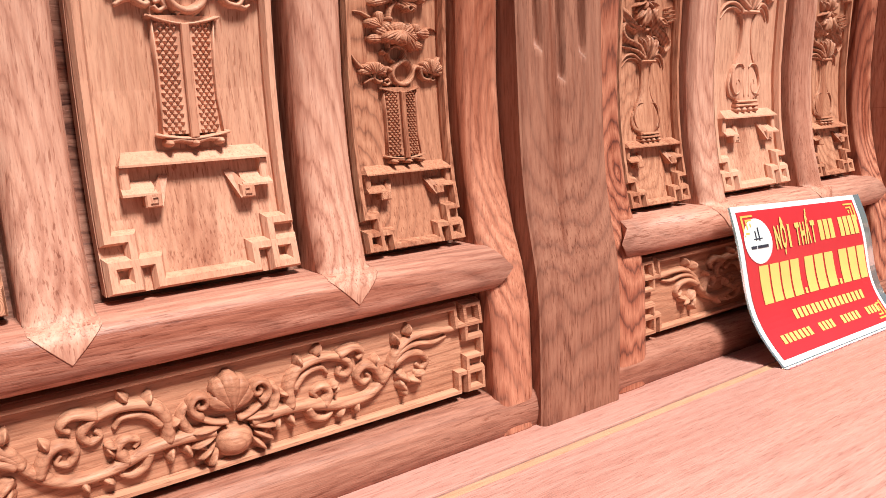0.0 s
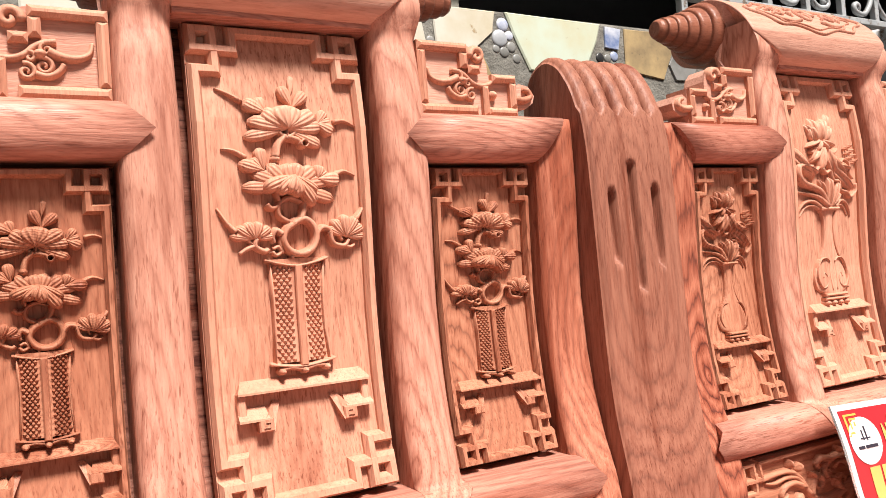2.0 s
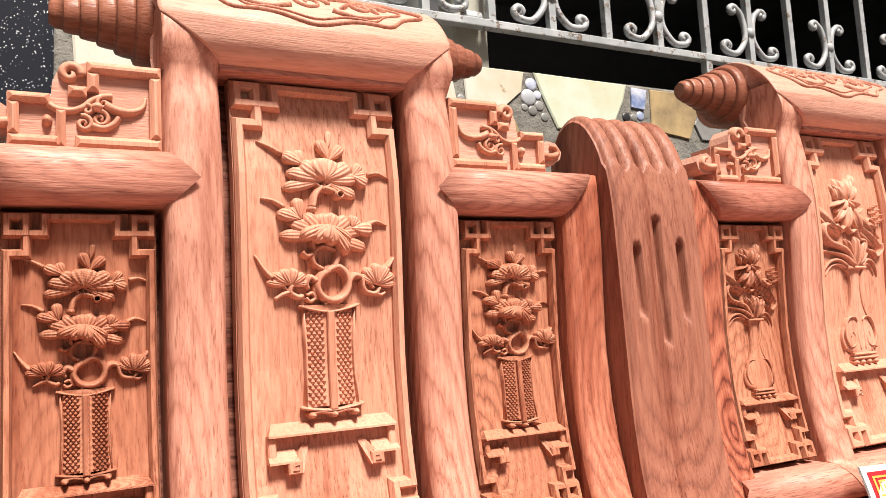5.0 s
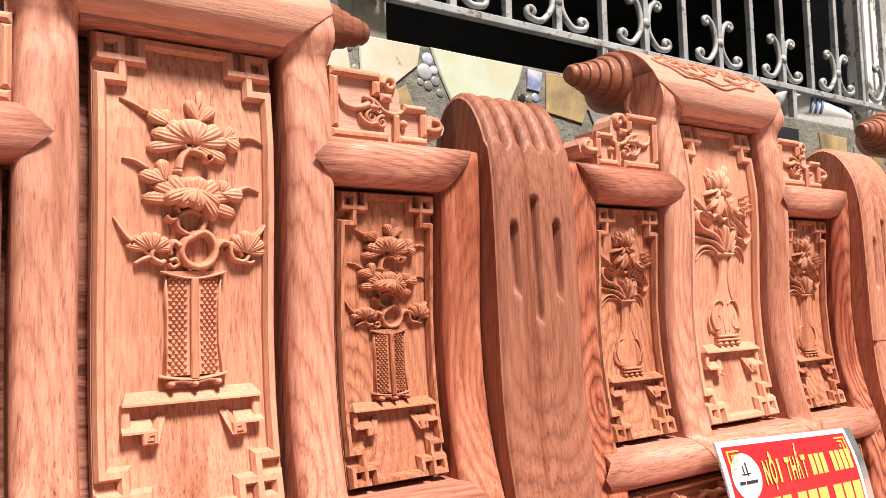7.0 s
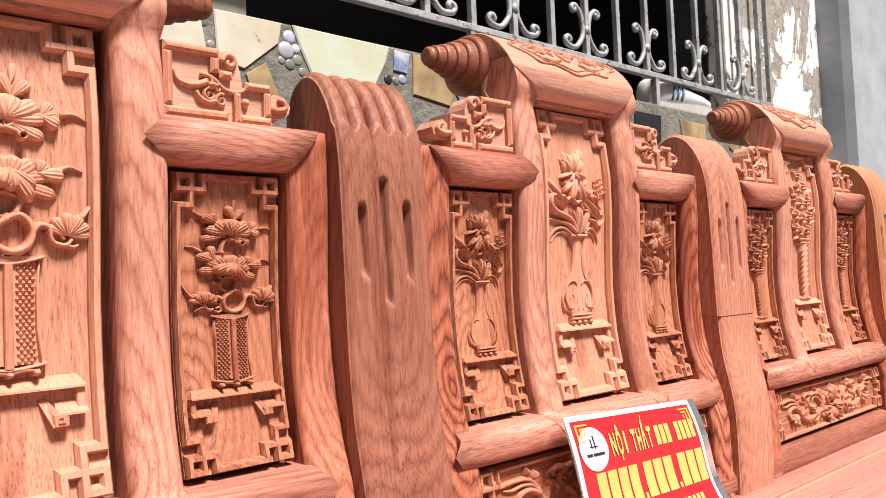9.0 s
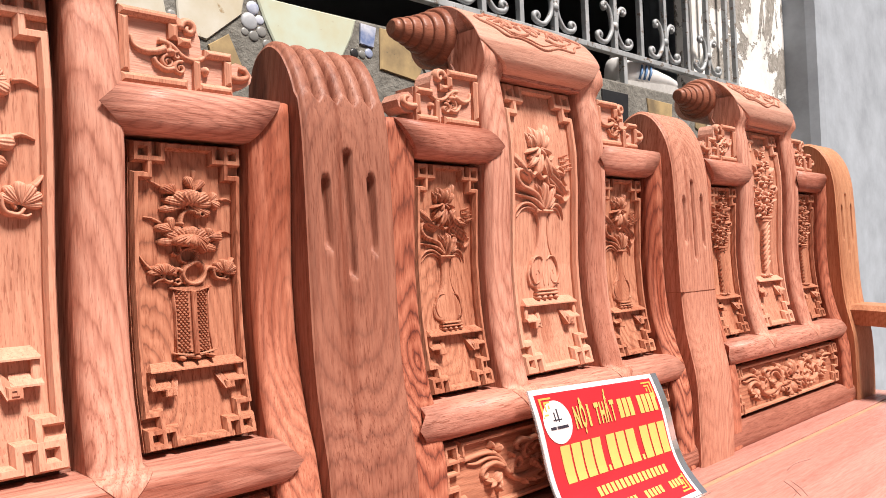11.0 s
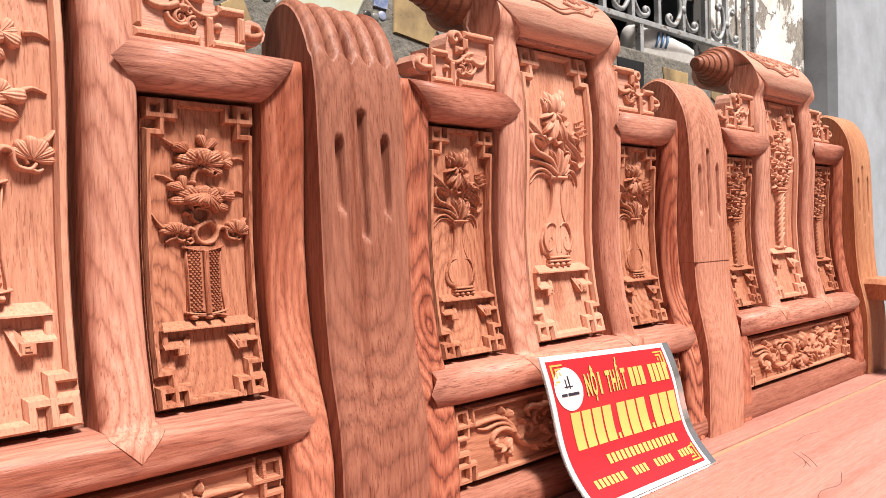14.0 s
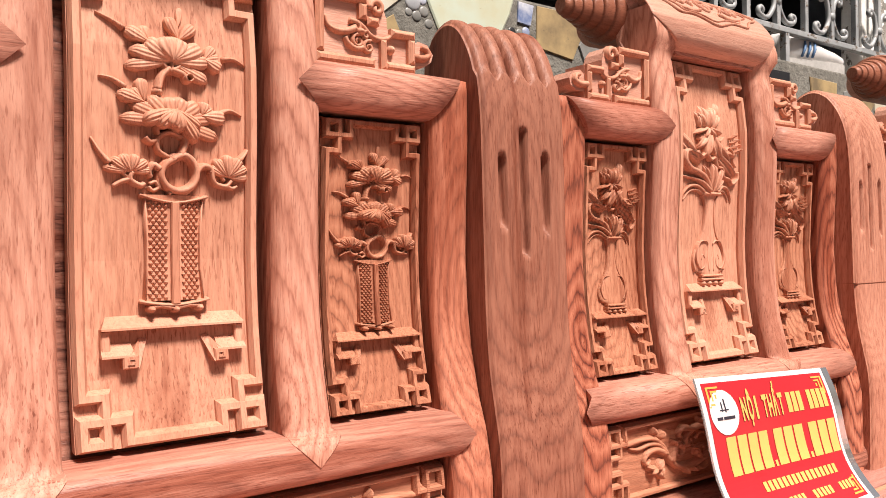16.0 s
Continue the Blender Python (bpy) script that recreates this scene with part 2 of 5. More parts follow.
class Relief:
    """Carving on a curved board, drawn flat as (u, z, height) and laid on the surface by place()."""

    def __init__(self, place):
        self.place, self.v, self.f, self.s = place, [], [], []

    def grid(self, rows, smooth=True, closed=False):
        o, n = len(self.v), len(rows[0])
        for row in rows:
            self.v += [self.place(*p) for p in row]
        for i in range(len(rows) - 1):
            for k in range(n - 1):
                a = o + i * n + k
                self.f.append((a, a + 1, a + 1 + n, a + n))
                self.s.append(smooth)

    def bar(self, u0, z0, u1, z1, h=0.006, low=-0.004, b=0.0016):
        """A raised strip with bevelled edges."""
        n = max(1, int(abs(z1 - z0) / 0.02))
        rows = []
        for k in range(n + 1):
            z = z0 + (z1 - z0) * k / n
            zi = z0 + b + (z1 - z0 - 2 * b) * k / n
            rows.append([(u0, z, low), (u0, z, h - b), (u0 + b, zi, h), (u1 - b, zi, h), (u1, z, h - b), (u1, z, low)])
        first = [(p[0], z0, low) for p in rows[0]]
        edge0 = [(p[0], z0, p[2] if 0 < i < 5 and p[2] < h else (h - b if 0 < i < 5 else low)) for i, p in enumerate(rows[0])]
        last = [(p[0], z1, low) for p in rows[-1]]
        edge1 = [(p[0], z1, q[2]) for p, q in zip(rows[-1], edge0)]
        self.grid([first, edge0] + rows + [edge1, last], False)

    def strip(self, points, width, h, low=-0.004):
        """A raised strip with slanting sides along a closed line, mitred at its corners."""
        line = []
        for (a, b), (c, d) in zip(points, points[1:] + points[:1]):
            n = max(1, int(abs(d - b) / 0.02))
            line += [(a + (c - a) * k / n, b + (d - b) * k / n) for k in range(n)]
        rows = []
        for i, p in enumerate(line):
            q, r = line[i - 1], line[(i + 1) % len(line)]
            d1, d2 = np.array((p[0] - q[0], p[1] - q[1])), np.array((r[0] - p[0], r[1] - p[1]))
            d1, d2 = d1 / np.linalg.norm(d1), d2 / np.linalg.norm(d2)
            n1, n2 = np.array((-d1[1], d1[0])), np.array((-d2[1], d2[0]))
            m = (n1 + n2) / (1 + float(n1 @ n2))
            rows.append([(p[0] + m[0] * o * width, p[1] + m[1] * o * width, t) for o, t in ((-0.5, low), (-0.5, h * 0.35), (-0.24, h), (0.24, h), (0.5, h * 0.35), (0.5, low))])
        self.grid(rows + rows[:1], False)

    def ledge(self, u0, z0, u1, z1, h, low=-0.004, slope=0.5):
        """A shelf whose upper side slopes back into the ground."""
        m = z0 + (z1 - z0) * slope
        c = (u1 - u0) * 0.06
        self.grid([[(u0, z0, low), (u1, z0, low)], [(u0, z0, h), (u1, z0, h)], [(u0, m, h), (u1, m, h)], [(u0 + c, z1, low), (u1 - c, z1, low)]], False)
        for u, i in ((u0, c), (u1, -c)):
            self.grid([[(u, z0, low), (u, z0, h)], [(u + i, z1, low), (u, m, h)]], False)

    def tube(self, points, r0, r1=None, h=1.0, n=7, low=-0.002):
        """A half-round stem along (u, z) points."""
        pts = [np.array(p, float) for p in points]
        rows = []
        for i, p in enumerate(pts):
            d = pts[min(i + 1, len(pts) - 1)] - pts[max(i - 1, 0)]
            d = d / (np.linalg.norm(d) + 1e-9)
            q = np.array((-d[1], d[0]))
            t = i / max(1, len(pts) - 1)
            r = r0 + ((r1 if r1 is not None else r0) - r0) * t
            row = []
            for k in range(n):
                w = math.pi * k / (n - 1)
                g = p + q * math.cos(w) * r
                row.append((g[0], g[1], low + (r * h - low) * math.sin(w)))
            rows.append(row)
        e0, e1 = pts[0], pts[-1]
        rows = [[(e0[0], e0[1], low)] * n] + rows + [[(e1[0], e1[1], low)] * n]
        self.grid(rows)

    def petal(self, u, z, angle, length, width, h=0.006, low=-0.002, ribs=3, curl=0.3, m=9, n=9, tip=0.6, squash=1.0):
        """A domed leaf with ribs, from its root at (u, z)."""
        ca, sa = math.cos(angle), math.sin(angle)
        rows = []
        for i in range(m):
            t = i / (m - 1)
            w = width * 0.5 * (math.sin(math.pi * min(1.0, t ** tip * 0.96 + 0.04)) ** 0.7 + 0.02)
            row = []
            for k in range(n):
                s = -1 + 2 * k / (n - 1)
                dome = math.sqrt(max(0.0, 1 - s * s))
                rib = 0.20 * math.cos(s * math.pi * (ribs + 0.5)) * dome
                hh = low + (h - low) * (dome * (0.75 + curl * t) + rib) * math.sin(math.pi * (0.10 + 0.86 * t)) ** 0.4 * min(1.0, (1 - t) * 5.0) ** 0.5
                a, b = t * length, s * w
                row.append((u + ca * a - sa * b, z + squash * (sa * a + ca * b), hh))
            rows.append(row)
        self.grid(rows)

    def lobe(self, u, z, angle, length, width, h=0.007, low=-0.002, ribs=4, m=8, n=19, squash=1.0, rise=0.35):
        """A flat scalloped leaf, widest near its round tip, with fine grooves along it."""
        ca, sa = math.cos(angle), math.sin(angle)
        rows = []
        for i in range(m + 1):
            t = min(1.0, i / (m - 1))
            f = math.sin(t / 0.70 * math.pi / 2) ** 0.9 if t < 0.70 else math.sqrt(max(0.0, 1 - ((t - 0.70) / 0.315) ** 2))
            w = width * 0.5 * max(0.08, f)
            row = []
            for k in range(n):
                q = -1 + 2 * k / (n - 1)
                top = h * (1 - rise + rise * math.sin(math.pi * (0.15 + 0.6 * t))) * (1 - 0.25 * q * q) + h * 0.030 * math.cos(math.pi * 2 * ribs * q / 2) * min(1.0, 2.2 * t)
                edge = min(1.0, (1 - abs(q)) * 6) ** 0.5
                hh = low + (top - low) * edge * min(1.0, (1 - t) * 7 + 0.55) if i < m else low
                a, b = t * length, q * w
                row.append((u + ca * a - sa * b, z + squash * (sa * a + ca * b), hh))
            rows.append(row)
        self.grid(rows)

    def dome(self, u, z, ru, rz, h=0.005, low=-0.002, flat=1.0, m=6, n=18, turn=0.0):
        rows = []
        for i in range(m):
            t = i / (m - 1)
            r = math.cos(t * math.pi / 2) ** flat
            row = []
            for k in range(n + 1):
                w = 2 * math.pi * k / n
                a, b = ru * r * math.cos(w), rz * r * math.sin(w)
                row.append((u + a * math.cos(turn) - b * math.sin(turn), z + a * math.sin(turn) + b * math.cos(turn), low + (h - low) * math.sin(t * math.pi / 2)))
            rows.append(row)
        self.grid(rows)

    def ring(self, u, z, r, thick, h=0.006, n=20, squash=1.0):
        self.tube([(u + r * math.cos(2 * math.pi * k / n), z + squash * r * math.sin(2 * math.pi * k / n)) for k in range(n + 1)], thick, thick, h / thick if thick else 1)

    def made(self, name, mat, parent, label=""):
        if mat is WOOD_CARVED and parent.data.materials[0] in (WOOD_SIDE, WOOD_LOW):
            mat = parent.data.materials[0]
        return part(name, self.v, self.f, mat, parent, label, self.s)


def spiral(u, z, r, start, turns, steps=22, inner=0.12):
    """Points of a curl that winds in towards (u, z); positive turns go anticlockwise."""
    out = []
    for k in range(steps + 1):
        t = k / steps
        w, q = start + turns * 2 * math.pi * t, r * (1 - (1 - inner) * t)
        out.append((u + q * math.cos(w), z + q * math.sin(w)))
    return out


def on_back(recess):
    return lambda u, z, h: (u, prof(z) + recess - (1.3 * h if h > 0 else h), z)


def sweep(xs, section):
    """Levels of a section (y, z) drawn along x; section(x) gives its points."""
    rows = [[(x, *p) for p in section(x)] for x in xs]
    n = len(rows[0])
    verts = [p for row in rows for p in row]
    faces = [(i * n + k, (i + 1) * n + k, (i + 1) * n + k + 1, i * n + k + 1) for i in range(len(rows) - 1) for k in range(n - 1)]
    return verts, faces

# ---------------------------------------------------------------- the bench
bench = thing("carved_bench", "long carved reddish rosewood bench with scroll crests and vase panels", "bench", (0, 0, BASE))
POST_LINE = catmull([(-0.014, SEAT), (-0.015, 0.07), (-0.015, 0.12), (-0.0145, 0.15), (-0.012, 0.18), (-0.006, 0.21), (0.000, 0.24), (0.0035, 0.27), (0.0055, 0.30), (0.007, 0.35), (0.009, 0.43), (0.011, 0.48),
                     (0.015, 0.509), (0.0205, 0.530), (0.030, 0.550), (0.044, 0.568), (0.062, 0.578), (0.080, 0.577), (0.098, 0.566), (0.109, 0.542), (0.110, 0.49), (0.106, 0.40), (0.10, 0.30), (0.09, 0.20), (0.085, 0.10), (0.085, SEAT)], 14)
HALF, POST_SHIFT = 0.051, -0.004
SLOTS = [(-0.030, 0.377, 0.436), (-0.0035, 0.351, 0.463), (0.0235, 0.374, 0.439)]


def groove(u, y, z, front, fingers=True):
    """How deep the carver has cut the post at a place on its front."""
    d = 0.0
    if front:
        for c, z0, z1 in SLOTS:
            a = math.hypot(u - c, z - min(max(z, z0), z1))
            if a < 0.0053:
                d = max(d, (0.0075 + 0.0055 * min(1.0, max(0.0, (z - z0) / (z1 - z0)))) * (1 - (a / 0.0053) ** 6))
    if fingers and z > 0.50 and y < 0.108:
        pos = (u + HALF) / (2 * HALF) * 5
        q = 2 * (pos - math.floor(min(pos, 4.9999))) - 1
        if (pos < 1 and q < 0) or (pos > 4 and q > 0):
            q *= 0.6
        start = 0.511 + 0.008 * (1 - abs(q))
        on = min(1.0, max(0.0, (z - start) / 0.008)) if y < 0.05 else 1.0
        d = max(d, on * (0.0015 + 0.0115 * (1 - math.sqrt(max(0.0, 1 - abs(q) ** 2.2)))))
    return d


def make_post(name, mat, parent, label, fingers=True):
    line, nu = POST_LINE, 91
    edge = 0.005
    us = [-HALF, -HALF + 0.0012, -HALF + 0.003] + [-HALF + edge + (2 * HALF - 2 * edge) * k / (nu - 1) for k in range(nu)] + [HALF - 0.003, HALF - 0.0012, HALF]
    drop = [0.0045, 0.0024, 0.0008] + [0.0] * nu + [0.0008, 0.0024, 0.0045]
    verts, faces, smooth = [], [], []
    for i, p in enumerate(line):
        d = line[min(i + 1, len(line) - 1)] - line[max(i - 1, 0)]
        nrm = np.array((d[1], -d[0])) / (np.linalg.norm(d) + 1e-9)
        front = p[0] < 0.04
        for u, e in zip(us, drop):
            q = p + nrm * (groove(u, p[0], p[1], front, fingers) + e)
            verts.append((u + POST_SHIFT, q[0], max(q[1], SEAT)))
    n = len(us)
    for i in range(len(line) - 1):
        for k in range(n - 1):
            a = i * n + k
            faces.append((a + 1, a, a + n, a + n + 1))
            smooth.append(True)
    faces.append([i * n for i in range(len(line))])
    faces.append([i * n + n - 1 for i in range(len(line))][::-1])
    smooth += [False, False]
    return part(name, verts, faces, mat, parent, label, smooth)


post = make_post("post", WOOD_POST, bench, "stout post with finger-like ribs and three slots")
post.location = ((POST0 + PITCH) * U, 0, 0)
again(post, bench, (POST0 * U, 0, 0))
plain_post = make_post("post", WOOD_PLAIN, bench, "stout round-topped post with three slots", False)
plain_post.location = ((POST0 + 2 * PITCH) * U, 0, 0)
end_post = make_post("post", WOOD_PALE, bench, "paler end post carrying the armrest", False)
end_post.location = ((POST0 + 3 * PITCH) * U, 0, 0)

# stretches of one bay, from the middle of its left post
IN0, IN1 = HALF + POST_SHIFT, PITCH - HALF + POST_SHIFT
SIDE_L, SIDE_R = (0.099, 0.208), (0.447, 0.556)
STILE_L, STILE_R = (0.208, 0.250), (0.405, 0.447)
MIDDLE = (0.250, 0.405)
LOW0, LOW1, LOWB = 0.172, 0.211, 0.017      # lower rail: bottom, top, bulge
UP0, UP1, UPB = 0.470, 0.511, 0.015         # upper rails


def rail_y(z, z0, z1, bulge):
    s = (2 * z - z0 - z1) / (z1 - z0)
    return prof((z0 + z1) / 2) - 0.002 - bulge * max(0.0, 1 - abs(s) ** 2.6) ** 0.5


def make_rail(name, x0, x1, z0, z1, bulge, point0, point1, parent, slant0=0.0, slant1=0.0):
    """A half-round rail; its ends run to points, or slant where they are mitred to an upright."""
    n, m = 17, 3
    rows = []
    for i in range(m + 1):
        row = []
        for k in range(n):
            w = math.sin(math.pi * (k / (n - 1) - 0.5))
            z = (z0 + z1) / 2 + (z1 - z0) / 2 * w
            y = rail_y(z, z0, z1, bulge)
            a, b = x0 - point0 * (1 - abs(w)) - slant0 * (w + 1) / 2, x1 + point1 * (1 - abs(w)) + slant1 * (w + 1) / 2
            row.append((a + (b - a) * i / m, y, z))
        back = prof((z0 + z1) / 2) + 0.03
        row = [(row[0][0], back, z0)] + row + [(row[-1][0], back, z1)]
        rows.append(row)
    verts = [p for r in rows for p in r]
    n += 2
    faces = [(i * n + k, (i + 1) * n + k, (i + 1) * n + k + 1, i * n + k + 1) for i in range(m) for k in range(n - 1)]
    faces += [tuple(range(n)), tuple(range(m * n, m * n + n))[::-1]]
    return part(name, verts, faces, WOOD_X, parent, "", [0 < (j % (n - 1)) < n - 2 and j < m * (n - 1) for j in range(len(faces))])


def make_stile(name, x0, x1, z0, z1, crown, parent, over=None, tip=0.0, mat=None):
    """An upright that follows the back's curve; its foot runs to a point over the lower rail."""
    cols, nrows = 15, 64
    mid = (x0 + x1) / 2
    rows = []
    for i in range(nrows + 1):
        row = []
        for k in range(cols):
            s = -1 + 2 * k / (cols - 1)
            foot = z0 - tip * (1 - abs(s))
            z = foot + (z1 - foot) * (i / nrows) ** 1.5
            y = prof(z) - crown * (1 - abs(s) ** 5) ** 0.8 - 0.003
            if z > 0.572 and over:
                y = min(y, float(np.interp(z, (0.572, 0.585, 0.592, 0.605, 0.628, 0.650, 0.666), (y, 0.033, 0.027, 0.028, 0.038, 0.056, 0.080))))
            if over and z < over[1]:
                y = min(y, rail_y(z, *over) - 0.0005)
            row.append((mid + (x1 - x0) / 2 * s, y, z))
        back = prof(row[0][2]) + 0.032
        row = [(x0, back, row[0][2])] + row + [(x1, back, row[-1][2])]
        rows.append(row)
    n = cols + 2
    verts = [p for r in rows for p in r]
    faces = [(i * n + k, i * n + k + 1, (i + 1) * n + k + 1, (i + 1) * n + k) for i in range(nrows) for k in range(n - 1)]
    smooth = [0 < k < n - 2 for i in range(nrows) for k in range(n - 1)]
    faces += [tuple(range(n))[::-1], tuple(range(nrows * n, nrows * n + n))]
    smooth += [False, False]
    return part(name, verts, faces, mat or WOOD_Z, parent, "", smooth)


def make_board(name, x0, x1, z0, z1, recess, mat, parent, label="", step=0.012):
    """A panel's ground, thick, following the curve."""
    n = max(2, int((z1 - z0) / step))
    zs = [z0 + (z1 - z0) * i / n for i in range(n + 1)]
    rows = [[(x0, prof(z) + recess + 0.012, z), (x0, prof(z) + recess, z), (x1, prof(z) + recess, z), (x1, prof(z) + recess + 0.012, z)] for z in zs]
    verts = [p for r in rows for p in r]
    faces = [(i * 4 + k, i * 4 + k + 1, i * 4 + k + 5, i * 4 + k + 4) for i in range(n) for k in range(3)]
    faces += [(0, 3, 2, 1), tuple(n * 4 + k for k in range(4))]
    return part(name, verts, faces, mat, parent, label, [False] * len(faces))


def frets(board, x0, x1, z0, z1, a, d, e):
    """A border strip that runs in key frets round a square ring at each corner."""
    w = x1 - x0
    t, a, d, e, h = 0.068 * w, a * w, d * w, e * w, 0.0062
    q = t / 2
    steps = [(q, e - q), (a - q, e - q), (a - q, a - q), (d - q, a - q), (d - q, q)]
    corner = lambda sx, sz: [((x0 if sx > 0 else x1) + sx * u, (z0 if sz > 0 else z1) + sz * v) for u, v in steps]
    rel = Relief(on_back(0.009))
    rel.strip(corner(1, 1) + corner(-1, 1)[::-1] + corner(-1, -1) + corner(1, -1)[::-1], t, h)
    rel.made("fretwork", WOOD_CARVED, board)
    for sx, xx in ((1, x0), (-1, x1)):
        for sz, zz in ((1, z0), (-1, z1)):
            rel = Relief(on_back(0.009))
            rel.strip([(xx + sx * u, zz + sz * v) for u, v in ((q, q), (a - q, q), (a - q, a - q), (q, a - q))], t, h + 0.0003)
            rel.made("fret_ring", WOOD_CARVED, board)


def stand(board, xc, z, kx, kz):
    """The little table on which the vase stands: a thin shelf and two hooked brackets; z is the shelf's front edge."""
    g = on_back(0.009)
    rel = Relief(g)
    rel.ledge(xc - 0.0520 * kx, z - 0.0012 * kz, xc + 0.0520 * kx, z + 0.0115 * kz, 0.0078, -0.004, 0.12)
    rel.made("stand_shelf", WOOD_CARVED, board, "shelf of a little table under the vase")
    for s in (-1, 1):
        X = lambda a: xc + s * a * kx
        Z = lambda b: z + (b - 0.0880) * kz
        k = Relief(g)
        p, q = sorted((X(0.0520), X(0.0455)))
        k.bar(p, Z(0.0690), q, Z(0.0868), 0.0050, -0.004, 0.0010)
        p, q = sorted((X(0.0525), X(0.0300)))
        k.ledge(p, Z(0.0675), q, Z(0.0805), 0.0080, -0.004, 0.12)
        k.made("stand_bracket", WOOD_CARVED, board)
        k = Relief(g)
        p, q = sorted((X(0.0385), X(0.0275)))
        k.bar(p, Z(0.0592), q, Z(0.0690), 0.0082, -0.004, 0.0010)
        k.tube([(X(a), Z(b)) for a, b in ((0.0355, 0.0622), (0.0305, 0.0622), (0.0305, 0.0660), (0.0340, 0.0660), (0.0340, 0.0640))], 0.0007 * kx, 0.0007 * kx, 13.0, 5)
        fin = ((0.0275, 0.0592, 0.0080), (0.0195, 0.0790, 0.0010), (0.0250, 0.0795, 0.0010), (0.0330, 0.0690, 0.0080))
        top = [(X(a), Z(b), h) for a, b, h in fin]
        k.grid([[(a, b, -0.004) for a, b, h in top + top[:1]], top + top[:1]], False)
        k.grid([[top[0], top[1]], [top[3], top[2]]], False)
        k.made("stand_hook", WOOD_CARVED, board)


def pine_vase(board, xc, z0, k, kz):
    """A latticed square vase with a stunted pine."""
    g = on_back(0.009)
    X = lambda a: xc + a * k
    Z = lambda b: z0 + b * kz
    r = math.radians
    even = kz / k
    v = Relief(g)
    zb, zt, hw = Z(0.1065), Z(0.1850), 0.0203 * k
    flare = lambda z: hw * (1 + 0.10 * ((z - (zb + zt) / 2) / ((zt - zb) / 2)) ** 2)
    rows = []
    for i in range(11):
        z = zb + (zt - zb) * i / 10
        b = flare(z)
        rows.append([(xc - b, z, -0.002), (xc - b, z, 0.0022), (xc - b * 0.08, z, 0.0050), (xc + b * 0.08, z, 0.0050), (xc + b, z, 0.0022), (xc + b, z, -0.002)])
    v.grid([[(p[0], p[1], -0.002) for p in rows[0]]] + rows + [[(p[0], p[1], -0.002) for p in rows[-1]]], False)
    v.made("vase", WOOD_CARVED, board, "latticed square vase in relief")
    for b, f, r0, dip in ((zt - 0.0006, 1.10, 0.0016, 0.0052), (zb, 1.12, 0.0017, 0.0036)):
        v = Relief(g)
        v.tube([(xc + q * flare(b) * f, b - dip * kz * (1 - abs(q) ** 1.6)) for q in (-1, -0.66, -0.33, 0, 0.33, 0.66, 1)], r0 * k, r0 * k, 4.4)
        v.made("vase_rim", WOOD_CARVED, board)
    v = Relief(g)
    v.bar(xc - 0.0030 * k, zb - 0.003 * kz, xc + 0.0030 * k, zt - 0.005 * kz, 0.0075, -0.002, 0.0008)
    v.made("vase_rib", WOOD_CARVED, board)
    for s in (-1, 1):
        v = Relief(g)
        v.tube([(xc + s * flare(z) * 0.95, z) for z in (zb, zb * 0.7 + zt * 0.3, zb * 0.4 + zt * 0.6, zt)], 0.0013 * k, 0.0013 * k, 4.0)
        v.made("vase_edge", WOOD_CARVED, board)
    t = Relief(g)
    rws = 26
    for s in (-1, 1):
        for i in range(rws):
            z = zb + (zt - zb) * (0.03 + 0.90 * i / (rws - 1))
            for j in range(4):
                a = 0.0062 + (j + (0.5 if i % 2 else 0.0)) * 0.0041
                if a < 0.0183:
                    rr, rz = 0.00205 * k, (zt - zb) / rws * 0.98
                    u, hh = xc + s * a * k * flare(z) / hw, 0.0048 - 0.0026 * a / 0.0203
                    inner = [(u - rr * 0.45, z, hh + 0.0016), (u, z - rz * 0.45, hh + 0.0016), (u + rr * 0.45, z, hh + 0.0016), (u, z + rz * 0.45, hh + 0.0016)]
                    outer = [(u - rr, z, hh - 0.0003), (u, z - rz, hh - 0.0003), (u + rr, z, hh - 0.0003), (u, z + rz, hh - 0.0003)]
                    t.grid([outer + outer[:1], inner + inner[:1], [(u, z, hh + 0.0021)] * 5], False)
    t.made("lattice", WOOD_CARVED, board)
    f = Relief(g)
    f.tube([(X(-0.0195), Z(0.1015)), (X(-0.010), Z(0.1030)), (X(0), Z(0.1005)), (X(0.010), Z(0.1030)), (X(0.0195), Z(0.1015))], 0.0026 * k, 0.0026 * k, 2.8)
    for a, b in ((-0.0175, 0.1005), (0.0, 0.1000), (0.0175, 0.1005)):
        f.dome(X(a), Z(b), 0.0036 * k, 0.0032 * k, 0.0105)
    f.made("vase_foot", WOOD_CARVED, board)

    def stems(name, lines, label=""):
        p = Relief(g)
        for pts, a, b in lines:
            p.tube([(X(x), Z(z)) for x, z in catmull(pts, 4)], a * k, b * k, 2.3)
        p.made(name, WOOD_CARVED, board, label)

